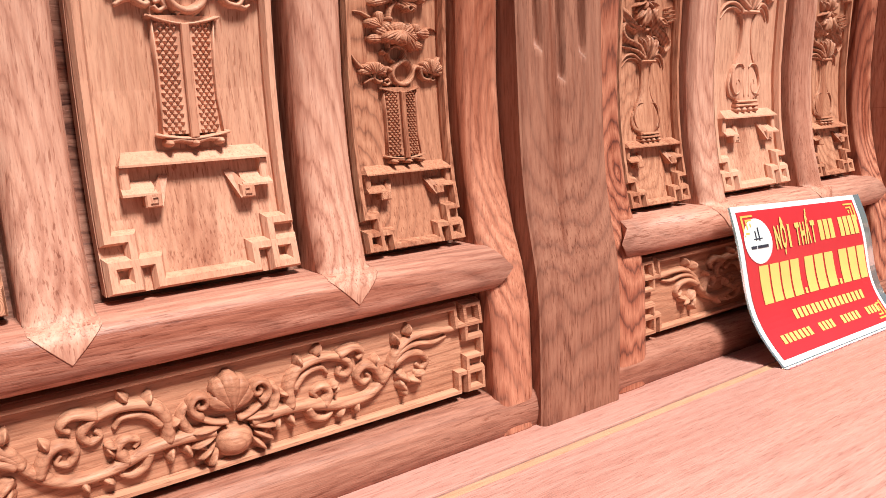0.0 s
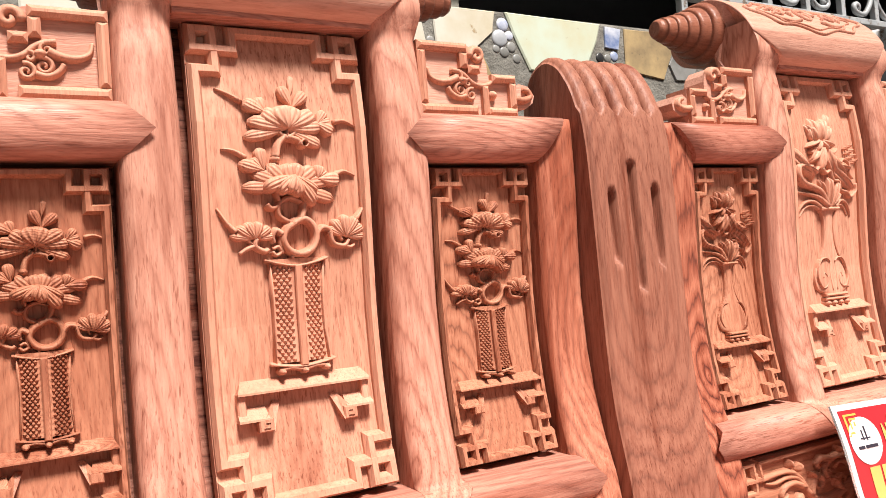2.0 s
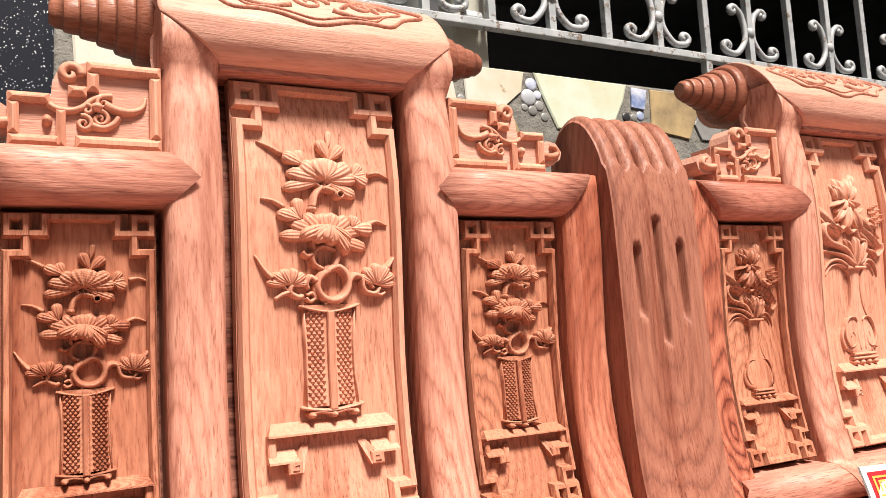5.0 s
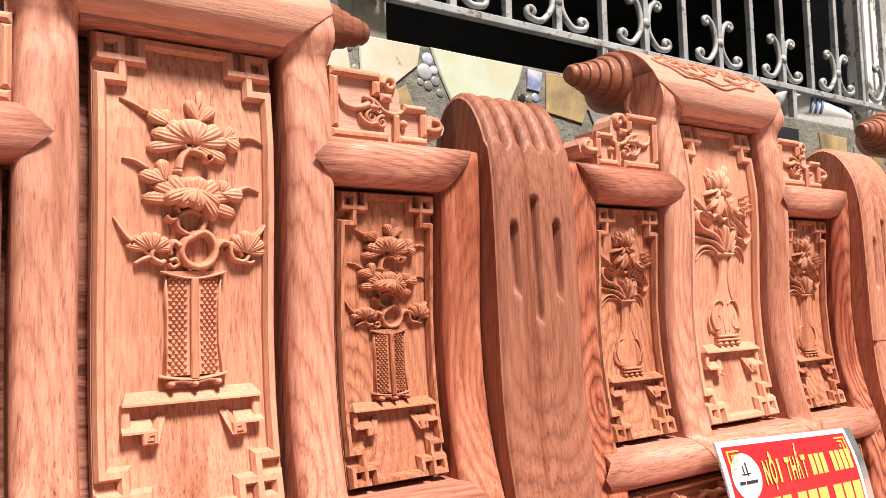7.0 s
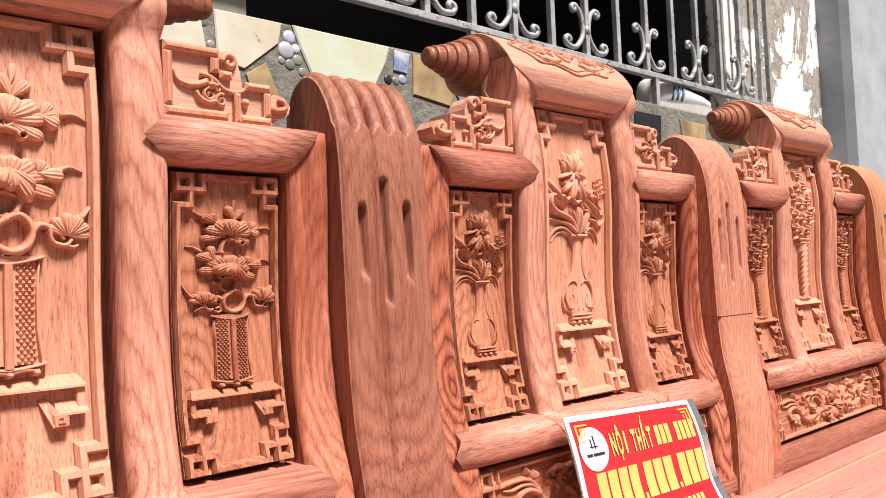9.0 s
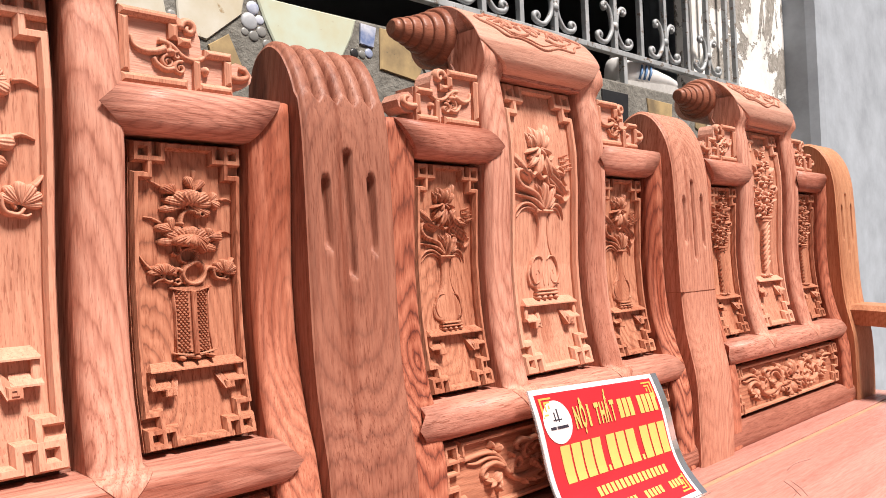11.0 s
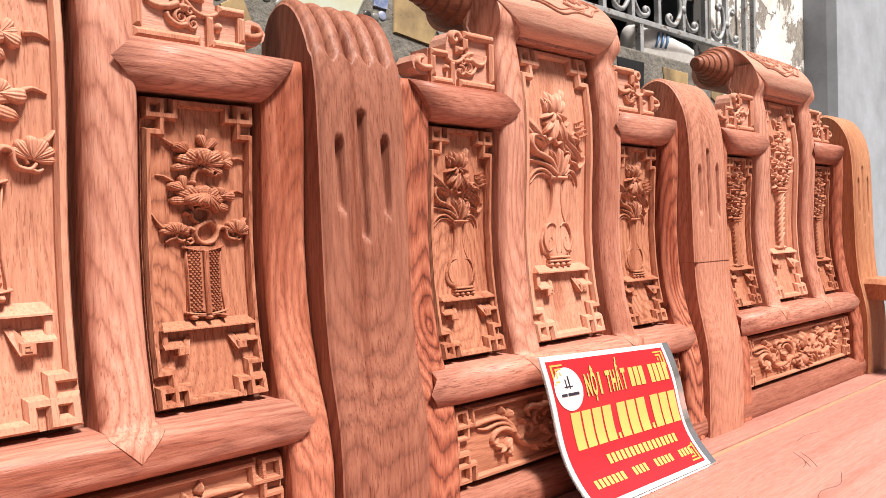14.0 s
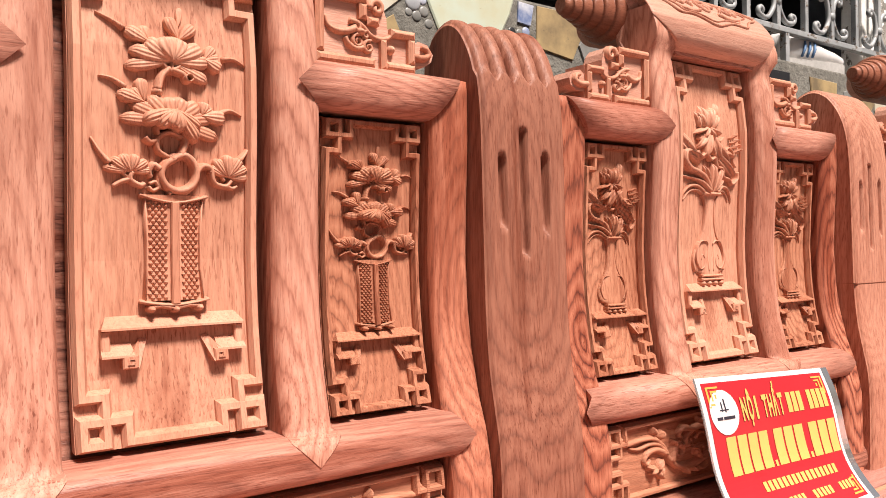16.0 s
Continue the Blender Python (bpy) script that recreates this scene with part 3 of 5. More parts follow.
    stems("pine_trunk", [([(-0.002, 0.2110), (0.007, 0.2150), (0.014, 0.2100), (0.0165, 0.2010), (0.013, 0.1920), (0.004, 0.1880), (-0.005, 0.1910), (-0.0095, 0.1990), (-0.007, 0.2070), (0.000, 0.2120)], 0.0036, 0.0036),
                         ([(-0.010, 0.1890), (-0.0115, 0.2000), (-0.007, 0.2100), (0.001, 0.2155)], 0.0022, 0.0022),
                         ([(0.005, 0.2150), (0.0085, 0.2240), (0.0075, 0.2310)], 0.0034, 0.0028),
                         ([(-0.004, 0.2130), (-0.0115, 0.2180), (-0.0110, 0.2270), (-0.003, 0.2315), (0.007, 0.2280)], 0.0026, 0.0024),
                         ([(-0.0125, 0.2250), (-0.0175, 0.2235), (-0.0210, 0.2265)], 0.0024, 0.0030),
                         ([(-0.0110, 0.2290), (-0.0125, 0.2350), (-0.008, 0.2390)], 0.0024, 0.0030)], "knotted pine trunk in relief")
    stems("root", [([(-0.0175, 0.1930), (-0.0130, 0.1945), (-0.0110, 0.1905), (-0.0150, 0.1880), (-0.0180, 0.1910)], 0.0020, 0.0020), ([(-0.004, 0.1860), (0.002, 0.1890), (0.007, 0.1860), (0.012, 0.1885)], 0.0028, 0.0020)])
    stems("branch", [([(-0.0105, 0.2040), (-0.0150, 0.2070), (-0.0175, 0.2020), (-0.0160, 0.1975)], 0.0034, 0.0020), ([(-0.0300, 0.2010), (-0.0310, 0.1955), (-0.0240, 0.1915), (-0.0210, 0.1930)], 0.0028, 0.0024), ([(-0.0310, 0.1960), (-0.0370, 0.1940), (-0.0425, 0.1905)], 0.0026, 0.0016), ([(-0.0370, 0.2030), (-0.0335, 0.1980), (-0.0300, 0.1965)], 0.0018, 0.0018)])
    stems("branch", [([(0.0160, 0.2010), (0.0210, 0.2075), (0.0275, 0.2060), (0.0290, 0.1990), (0.0320, 0.1945), (0.0400, 0.1930), (0.0440, 0.1975)], 0.0034, 0.0022), ([(0.0400, 0.1935), (0.0450, 0.1915), (0.0490, 0.1935)], 0.0024, 0.0016), ([(0.0360, 0.2030), (0.0390, 0.1970)], 0.0018, 0.0018), ([(0.0270, 0.2040), (0.0300, 0.2010)], 0.0030, 0.0020)])
    stems("branch", [([(-0.0110, 0.2880), (-0.0060, 0.2800), (-0.0010, 0.2770)], 0.0022, 0.0028), ([(0.0080, 0.2870), (0.0030, 0.2800), (-0.0030, 0.2770)], 0.0022, 0.0028), ([(-0.0010, 0.2870), (-0.0015, 0.2780)], 0.0020, 0.0026),
                     ([(-0.0020, 0.2780), (0.0060, 0.2760), (0.0090, 0.2725)], 0.0030, 0.0030), ([(-0.0030, 0.2790), (-0.0090, 0.2720), (-0.0115, 0.2620)], 0.0030, 0.0034)])
    knot = Relief(g)
    knot.ring(X(0.0098), Z(0.2722), 0.0026 * k, 0.0011 * k, 0.0105)
    knot.dome(X(-0.0116), Z(0.2605), 0.0040 * k, 0.0044 * k, 0.0080)
    knot.made("knot", WOOD_CARVED, board)

    def fan(name, u, z, leaves, label=""):
        """Overlapping scalloped leaves from one root: angle, length, width, height."""
        p = Relief(g)
        for a, ln, wd, h in leaves:
            p.lobe(X(u), Z(z), r(a), ln * k, wd * k, h, ribs=4, m=9, n=33, squash=even, rise=0.35)
        p.made(name, WOOD_CARVED, board, label)

    fan("pine_fan", -0.0015, 0.2840, ((191, 0.0335, 0.0105, 0.0056), (168, 0.0300, 0.0125, 0.0072), (-24, 0.0300, 0.0105, 0.0054), (5, 0.0285, 0.0125, 0.0068), (31, 0.0265, 0.0145, 0.0082), (144, 0.0240, 0.0145, 0.0084), (68, 0.0195, 0.0185, 0.0088), (110, 0.0190, 0.0195, 0.0102)), "fan of pine needles in relief")
    fan("pine_fan", -0.0010, 0.2400, ((180, 0.0370, 0.0110, 0.0050), (-17, 0.0365, 0.0110, 0.0050), (160, 0.0320, 0.0125, 0.0058), (9, 0.0320, 0.0125, 0.0056), (135, 0.0240, 0.0140, 0.0066), (36, 0.0245, 0.0140, 0.0064), (66, 0.0195, 0.0150, 0.0070), (100, 0.0180, 0.0160, 0.0076)))
    fan("pine_fan", 0.0000, 0.2480, ((324, 0.0230, 0.0095, 0.0112), (304, 0.0285, 0.0115, 0.0124), (204, 0.0255, 0.0120, 0.0114), (226, 0.0190, 0.0125, 0.0124), (282, 0.0175, 0.0130, 0.0130), (252, 0.0150, 0.0140, 0.0136)))
    fan("pine_fan", -0.0310, 0.2010, ((170, 0.0185, 0.0070, 0.0052), (8, 0.0160, 0.0065, 0.0052), (145, 0.0165, 0.0080, 0.0062), (36, 0.0150, 0.0080, 0.0062), (116, 0.0140, 0.0090, 0.0070), (76, 0.0135, 0.0090, 0.0076)))
    fan("pine_fan", 0.0410, 0.2000, ((152, 0.0160, 0.0070, 0.0052), (2, 0.0165, 0.0075, 0.0052), (126, 0.0170, 0.0085, 0.0062), (28, 0.0178, 0.0085, 0.0062), (58, 0.0182, 0.0095, 0.0070), (92, 0.0175, 0.0095, 0.0076)))
    for u, z, leaves in ((0.0040, 0.3010, ((112, 0.0190, 0.0100, 0.0058), (46, 0.0185, 0.0105, 0.0062))), (0.0050, 0.3120, ((82, 0.0160, 0.0060, 0.0022),)), (-0.0170, 0.2960, ((152, 0.0190, 0.0115, 0.0070), (112, 0.0140, 0.0095, 0.0054))),
                         (0.0225, 0.2885, ((52, 0.0140, 0.0090, 0.0062), (-26, 0.0150, 0.0110, 0.0070), (12, 0.0125, 0.0090, 0.0060))), (-0.0215, 0.2520, ((162, 0.0190, 0.0105, 0.0068), (98, 0.0180, 0.0105, 0.0062), (132, 0.0130, 0.0080, 0.0054))),
                         (0.0200, 0.2455, ((74, 0.0115, 0.0100, 0.0066), (-2, 0.0190, 0.0125, 0.0072), (36, 0.0110, 0.0080, 0.0058)))):
        fan("leaf", u, z, leaves)
    for pts, a in ((((-0.0340, 0.3050), (-0.0430, 0.3105), (-0.0530, 0.3150)), 0.0026), (((0.0380, 0.2910), (0.0470, 0.2925), (0.0565, 0.2880)), 0.0026), (((-0.0340, 0.2620), (-0.0430, 0.2675), (-0.0520, 0.2690)), 0.0028),
                   (((0.0340, 0.2480), (0.0430, 0.2520), (0.0530, 0.2485)), 0.0030), (((-0.0450, 0.2070), (-0.0510, 0.2140), (-0.0575, 0.2250)), 0.0032), (((0.0500, 0.2130), (0.0560, 0.2200), (0.0610, 0.2290)), 0.0034)):
        twig = Relief(g)
        twig.tube([(X(x), Z(z)) for x, z in catmull(pts, 3)], a * k, 0.0009 * k, 2.0)
        twig.made("twig", WOOD_CARVED, board)


def lotus_vase(board, xc, z0, z1, w):
    """A slim bottle vase in low relief with lotus and leaves."""
    g = on_back(0.009)
    k, kz = w / 0.148, (z1 - z0) / 0.370
    X = lambda a: xc + a * k
    Z = lambda b: z0 + b * kz
    r = lambda d: math.radians(d)
    v = Relief(g)
    line = catmull([(0.020, 0.100), (0.018, 0.108), (0.026, 0.113), (0.0295, 0.123), (0.0265, 0.136), (0.018, 0.149), (0.0105, 0.164), (0.0078, 0.183), (0.009, 0.199), (0.0150, 0.2075)], 4)
    rows = []
    for a, b in line:
        rows.append([(X(a * math.cos(math.pi * j / 12)), Z(b), -0.001 + 0.0048 * math.sin(math.pi * j / 12) ** 0.6) for j in range(13)])
    v.grid(rows)
    v.made("vase", WOOD_CARVED, board, "round bottle vase in low relief")
    lip = Relief(g)
    lip.bar(X(-0.0155), Z(0.2065), X(0.0155), Z(0.2105), 0.0068)
    lip.made("vase_lip", WOOD_CARVED, board)
    for s in (-1, 1):
        f = Relief(g)
        f.tube([(X(s * a), Z(b)) for a, b in catmull([(0.0045, 0.146), (0.009, 0.150), (0.018, 0.149), (0.0245, 0.139), (0.0255, 0.126), (0.020, 0.116), (0.012, 0.118), (0.0095, 0.127), (0.014, 0.133), (0.0165, 0.127)], 4)], 0.0013 * k, 0.0010 * k, 3.9)
        f.made("vase_scroll", WOOD_CARVED, board)
        f = Relief(g)
        f.tube([(X(s * a), Z(b)) for a, b in catmull([(0.004, 0.112), (0.0055, 0.130), (0.0045, 0.146)], 4)], 0.0009 * k, 0.0008 * k, 5.0)
        f.made("vase_line", WOOD_CARVED, board)
        f = Relief(g)
        f.tube([(X(s * a), Z(b)) for a, b in line[8:]], 0.0012 * k, 0.0012 * k, 2.6)
        f.made("vase_edge", WOOD_CARVED, board)
        for pts, ra in ((((0.012, 0.210), (0.026, 0.218), (0.040, 0.216), (0.050, 0.205), (0.0555, 0.188)) if s < 0 else ((0.012, 0.211), (0.022, 0.218), (0.034, 0.215), (0.041, 0.203), (0.042, 0.197)), 0.0034), (((0.012, 0.207), (0.024, 0.213), (0.037, 0.211), (0.047, 0.200)) if s < 0 else ((0.012, 0.207), (0.022, 0.213), (0.031, 0.209), (0.037, 0.199)), 0.0024)):
            f = Relief(g)
            f.tube([(X(s * a), Z(b)) for a, b in catmull(pts, 5)], ra * k, 0.0006 * k, 1.6)
            f.made("hanging_leaf", WOOD_CARVED, board)
    for b0, b1, a in ((0.1005, 0.1040, 0.0205), (0.1050, 0.1085, 0.0190)):
        f = Relief(g)
        f.bar(X(-a), Z(b0), X(a), Z(b1), 0.0066)
        f.made("vase_ring", WOOD_CARVED, board)
    for a in (-0.0165, -0.0055, 0.0055, 0.0165):
        f = Relief(g)
        f.dome(X(a), Z(0.0975), 0.0052 * k, 0.0042 * k, 0.0072)
        f.made("vase_foot", WOOD_CARVED, board)
    def spray(name, petals, tubes, label=""):
        """Petals (root, angle, length, width, height) and tapering stems of one piece of carving."""
        p = Relief(g)
        for u, z, a, ln, wd, h in petals:
            p.petal(X(u), Z(z), r(a), ln * k, wd * k, h, ribs=2, m=11, n=11)
        for pts, a, b in tubes:
            p.tube([(X(x), Z(z)) for x, z in catmull(pts, 4)], a * k, b * k, 2.0)
        p.made(name, WOOD_CARVED, board, label)

    spray("leaf_spray", ((0.000, 0.209, 86, 0.038, 0.0060, 0.0080), (-0.003, 0.209, 106, 0.036, 0.0060, 0.0066), (0.004, 0.209, 66, 0.036, 0.0065, 0.0074), (0.006, 0.209, 48, 0.026, 0.0060, 0.0056)),
          (([(-0.006, 0.212), (-0.018, 0.222), (-0.034, 0.227), (-0.058, 0.230)], 0.0046, 0.0010),
           ([(-0.006, 0.213), (-0.016, 0.228), (-0.030, 0.235), (-0.043, 0.239), (-0.051, 0.248), (-0.050, 0.258), (-0.043, 0.260)], 0.0044, 0.0036)))
    spray("curled_leaf", ((-0.058, 0.280, -44, 0.052, 0.0170, 0.0085), (-0.046, 0.262, -26, 0.030, 0.0110, 0.0100)), ())
    spray("lotus_leaf", ((-0.004, 0.284, 222, 0.030, 0.0150, 0.0080), (-0.002, 0.284, 250, 0.034, 0.0150, 0.0088), (0.002, 0.284, 284, 0.036, 0.0150, 0.0092), (0.004, 0.276, 312, 0.042, 0.0160, 0.0088), (0.010, 0.262, 318, 0.048, 0.0170, 0.0080), (0.016, 0.262, 348, 0.030, 0.0130, 0.0072)),
          (([(-0.024, 0.275), (-0.016, 0.281), (-0.006, 0.274), (0.004, 0.280), (0.014, 0.275), (0.022, 0.280)], 0.0026, 0.0022),
           ([(-0.026, 0.260), (-0.020, 0.254), (-0.010, 0.259), (-0.002, 0.251), (0.006, 0.254), (0.010, 0.243), (0.020, 0.241), (0.022, 0.231), (0.034, 0.228), (0.040, 0.222), (0.050, 0.229), (0.050, 0.238)], 0.0026, 0.0024),
           ([(0.018, 0.270), (0.026, 0.264), (0.032, 0.268), (0.042, 0.262), (0.040, 0.252), (0.046, 0.244)], 0.0024, 0.0020)), "ruffled lotus leaf")
    p = Relief(g)
    for a, ln in ((200, 0.026), (-20, 0.026), (236, 0.018), (304, 0.018)):
        p.petal(X(-0.006), Z(0.291), r(a), ln * k, 0.010 * k, 0.0075, ribs=1)
    for n, (u, a, ln, wd) in enumerate(((-0.012, 122, 0.026, 0.011), (0.000, 58, 0.026, 0.011), (-0.010, 104, 0.030, 0.013), (-0.002, 76, 0.030, 0.013), (-0.014, 112, 0.021, 0.013), (0.002, 68, 0.021, 0.013), (-0.006, 90, 0.026, 0.016))):
        p.petal(X(u), Z(0.288), r(a), ln * k, wd * k, 0.0054 + 0.0006 * n, ribs=2, m=11, n=11, tip=0.75)
    p.made("lotus_flower", WOOD_CARVED, board, "carved lotus flower in relief")
    p = Relief(g)
    p.petal(X(0.011), Z(0.298), r(82), 0.026 * k, 0.014 * k, 0.0050, ribs=2)
    p.made("lotus_bud", WOOD_CARVED, board)
    for i in range(4):
        for j in range(3):
            p = Relief(g)
            p.dome(X(0.038 + 0.0048 * j + 0.0030 * (1.5 - i) + 0.004), Z(0.263 + 0.0058 * i + 0.002 * j), 0.0017 * k, 0.0022 * k, 0.0062, m=3, n=6)
            p.made("seed", WOOD_CARVED, board)


def blossom_vase(board, xc, z0, z1, w):
    """A tall fluted vase with bunched blossoms."""
    g = on_back(0.009)
    k, kz = w / 0.148, (z1 - z0) / 0.370
    X = lambda a: xc + a * k
    Z = lambda b: z0 + b * kz
    r = lambda d: math.radians(d)
    v = Relief(g)
    line = catmull([(0.0135, 0.100), (0.0115, 0.106), (0.0105, 0.13), (0.0115, 0.17), (0.0155, 0.198), (0.021, 0.206)], 4)
    v.grid([[(X(a * math.cos(math.pi * j / 10)), Z(b), -0.001 + 0.0075 * math.sin(math.pi * j / 10)) for j in range(11)] for a, b in line])
    v.made("vase", WOOD_CARVED, board, "tall twisted vase in relief")
    for a, b0, b1, h in ((0.021, 0.2055, 0.2105, 0.0078), (0.017, 0.2000, 0.2035, 0.0075)):
        v = Relief(g)
        v.bar(X(-a), Z(b0), X(a), Z(b1), h)
        v.made("vase_lip", WOOD_CARVED, board)
    for a in (-0.013, -0.0045, 0.0045, 0.013):
        v = Relief(g)
        v.dome(X(a), Z(0.0985), 0.0050 * k, 0.0040 * k, 0.007)
        v.made("vase_foot", WOOD_CARVED, board)
    for i in range(9):
        t = Relief(g)
        zc = 0.112 + i * 0.0095
        t.tube([(X(-0.011), Z(zc - 0.004)), (X(-0.004), Z(zc + 0.003)), (X(0.004), Z(zc + 0.010)), (X(0.010), Z(zc + 0.014))], 0.0012 * k, 0.0012 * k, 6.2)
        t.made("flute", WOOD_CARVED, board)
    p = Relief(g)
    rnd = random.Random(5)
    for u, z, s in ((-0.004, 0.222, 0.9), (-0.024, 0.228, 0.8), (0.020, 0.226, 0.8), (0.006, 0.246, 1.0), (-0.020, 0.252, 0.9), (0.028, 0.252, 0.75), (0.0, 0.274, 1.1), (-0.024, 0.284, 0.7), (0.024, 0.280, 0.8), (-0.006, 0.304, 0.9), (0.014, 0.308, 0.7), (0.002, 0.326, 0.6)):
        o = rnd.uniform(0, 60)
        p = Relief(g)
        for a in range(0, 360, 60):
            p.petal(X(u), Z(z), r(a + o), 0.0135 * s * k, 0.0105 * s * k, 0.0062, ribs=1, m=6, n=7)
        p.dome(X(u), Z(z), 0.0036 * s * k, 0.0036 * s * k, 0.0078, m=4, n=10)
        p.made("blossom", WOOD_CARVED, board)
    for u, z, a in ((-0.032, 0.236, 150), (-0.030, 0.262, 170), (-0.030, 0.292, 130), (0.032, 0.236, 30), (0.034, 0.264, 20), (0.030, 0.292, 50), (0.010, 0.330, 70), (-0.010, 0.322, 120), (-0.014, 0.214, 200), (0.016, 0.214, -20), (0.044, 0.252, 80)):
        p = Relief(g)
        p.petal(X(u), Z(z), r(a), 0.018 * k, 0.0095 * k, 0.0055, ribs=1, m=6, n=7)
        p.made("leaf", WOOD_CARVED, board)


def vine_panel(parent, seed):
    """The long lower panel: a flower in the middle and scrolling vines to both sides."""
    x0, x1, z0, z1 = 0.102, 0.553, 0.086, 0.166
    board = make_board("lower_panel", x0, x1, z0, z1, 0.009, WOOD_LOW, parent, "carved panel with a scrolling vine", 0.05)
    g = on_back(0.009)
    t = 0.0058
    x0, x1, z0, z1 = x0 + 0.0005, x1 - 0.0005, z0 + 0.0005, z1 - 0.0005
    q, a, d, f = t / 2, 0.0215, 0.0310, 0.034
    steps = [(q, f - q), (a - q, f - q), (a - q, a - q), (d - q, a - q), (d - q, q)]
    corner = lambda sx, sz: [((x0 if sx > 0 else x1) + sx * u, (z0 if sz > 0 else z1) + sz * v) for u, v in steps]
    rel = Relief(g)
    rel.strip(corner(1, 1) + corner(-1, 1)[::-1] + corner(-1, -1) + corner(1, -1)[::-1], t, 0.0052)
    rel.made("fretwork", WOOD_CARVED, board)
    for sx, xx in ((1, x0), (-1, x1)):
        for sz, zz in ((1, z0), (-1, z1)):
            rel = Relief(g)
            rel.strip([(xx + sx * u, zz + sz * v) for u, v in ((q, q), (a - q, q), (a - q, a - q), (q, a - q))], t, 0.0056)
            rel.made("fret_ring", WOOD_CARVED, board)
    xc, zc = (x0 + x1) / 2, (z0 + z1) / 2
    r = lambda d: math.radians(d)
    fl = Relief(g)
    for a, ln, wd, h in ((138, 0.020, 0.014, 0.0075), (42, 0.020, 0.014, 0.0075), (112, 0.025, 0.015, 0.0085), (68, 0.025, 0.015, 0.0085), (90, 0.028, 0.015, 0.0100)):
        fl.lobe(xc, zc + 0.002, r(a), ln, wd, h, ribs=2, n=15)
    fl.dome(xc, zc - 0.021, 0.015, 0.0125, 0.0105)
    for s in (-1, 1):
        for i, (o, b, a, ln) in enumerate(((0.008, -0.008, 178, 0.026), (0.012, -0.013, 194, 0.022), (0.014, -0.018, 212, 0.018), (0.013, -0.023, 230, 0.014))):
            fl.petal(xc + s * o, zc + b, r(a if s < 0 else 180 - a), ln, 0.0095, 0.0080 + 0.0006 * i, ribs=1)
        fl.tube(spiral(xc + s * 0.021, zc + 0.011, 0.0085, r(270), s * 1.4), 0.0036, 0.0020, 2.2)
        fl.tube(catmull([(xc + s * 0.004, zc - 0.006), (xc + s * 0.014, zc - 0.004), (xc + s * 0.026, zc + 0.003)], 4), 0.0030, 0.0024, 2.2)
    fl.made("flower", WOOD_CARVED, board, "carved flower in the panel's middle")
    for s in (-1, 1):
        v = Relief(g)
        P = lambda a, b: (xc + s * a * 0.96, zc + b * 0.92)
        A = lambda d: r(d) if s > 0 else r(180 - d)
        def strand(pts, a, b, h=1.5):
            v.tube([P(*q) for q in catmull(pts, 5)], a * 1.25, b * 1.1, h)
        strand([(0.014, -0.012), (0.036, -0.010), (0.060, -0.012), (0.090, -0.020), (0.116, -0.018), (0.134, -0.004), (0.142, 0.010), (0.158, 0.021), (0.180, 0.022), (0.204, 0.020), (0.210, 0.026), (0.204, 0.029)], 0.0048, 0.0020, 1.2)
        strand([(0.136, 0.000), (0.148, 0.012), (0.164, 0.015), (0.182, 0.012), (0.196, 0.015)], 0.0034, 0.0014, 1.3)
        strand([(0.140, 0.002), (0.154, 0.008), (0.168, 0.005), (0.174, -0.003), (0.168, -0.008), (0.163, -0.003)], 0.0036, 0.0018, 1.3)
        strand([(0.046, -0.010), (0.046, 0.006), (0.054, 0.019), (0.072, 0.024), (0.090, 0.021), (0.100, 0.012), (0.096, 0.004), (0.089, 0.007), (0.092, 0.012)], 0.0046, 0.0020, 1.2)
        strand([(0.050, 0.004), (0.060, 0.014), (0.074, 0.016), (0.080, 0.009)], 0.0034, 0.0016, 1.3)
        strand([(0.128, -0.010), (0.122, 0.004), (0.112, 0.008), (0.105, 0.001), (0.110, -0.007), (0.117, -0.004), (0.114, 0.001)], 0.0040, 0.0018, 1.3)
        strand([(0.074, -0.016), (0.080, -0.006), (0.074, 0.000), (0.066, -0.003), (0.069, -0.008)], 0.0040, 0.0020, 1.3)
        strand([(0.060, -0.014), (0.064, -0.023), (0.073, -0.027), (0.080, -0.023), (0.075, -0.019)], 0.0040, 0.0022, 1.3)
        strand([(0.090, 0.022), (0.104, 0.026), (0.112, 0.020), (0.107, 0.015)], 0.0036, 0.0020, 1.3)
        strand([(0.030, -0.010), (0.036, 0.004), (0.032, 0.012), (0.025, 0.010), (0.027, 0.004)], 0.0036, 0.0018, 1.3)
        for a, b, d, ln, wd in ((0.142, -0.006, 320, 0.018, 0.011), (0.144, -0.012, 295, 0.016, 0.010), (0.152, -0.014, 340, 0.016, 0.010), (0.150, -0.018, 250, 0.012, 0.009), (0.160, -0.014, 20, 0.012, 0.009), (0.146, 0.018, 110, 0.012, 0.008), (0.156, 0.024, 80, 0.012, 0.008), (0.058, 0.020, 110, 0.012, 0.009), (0.070, 0.026, 60, 0.012, 0.008), (0.046, 0.000, 150, 0.012, 0.008),
                                (0.082, -0.010, 60, 0.011, 0.008), (0.088, 0.000, 200, 0.010, 0.008), (0.120, 0.006, 60, 0.011, 0.008), (0.104, -0.020, 250, 0.012, 0.009), (0.092, -0.022, 220, 0.012, 0.009), (0.036, -0.014, 250, 0.014, 0.009), (0.044, -0.014, 285, 0.014, 0.009), (0.028, -0.016, 225, 0.013, 0.009)):
            v.petal(*P(a, b), A(d), ln * 0.95, wd * 1.15, 0.0066, ribs=1, m=8, tip=0.5)
        v.made("vine", WOOD_CARVED, board)
    return board


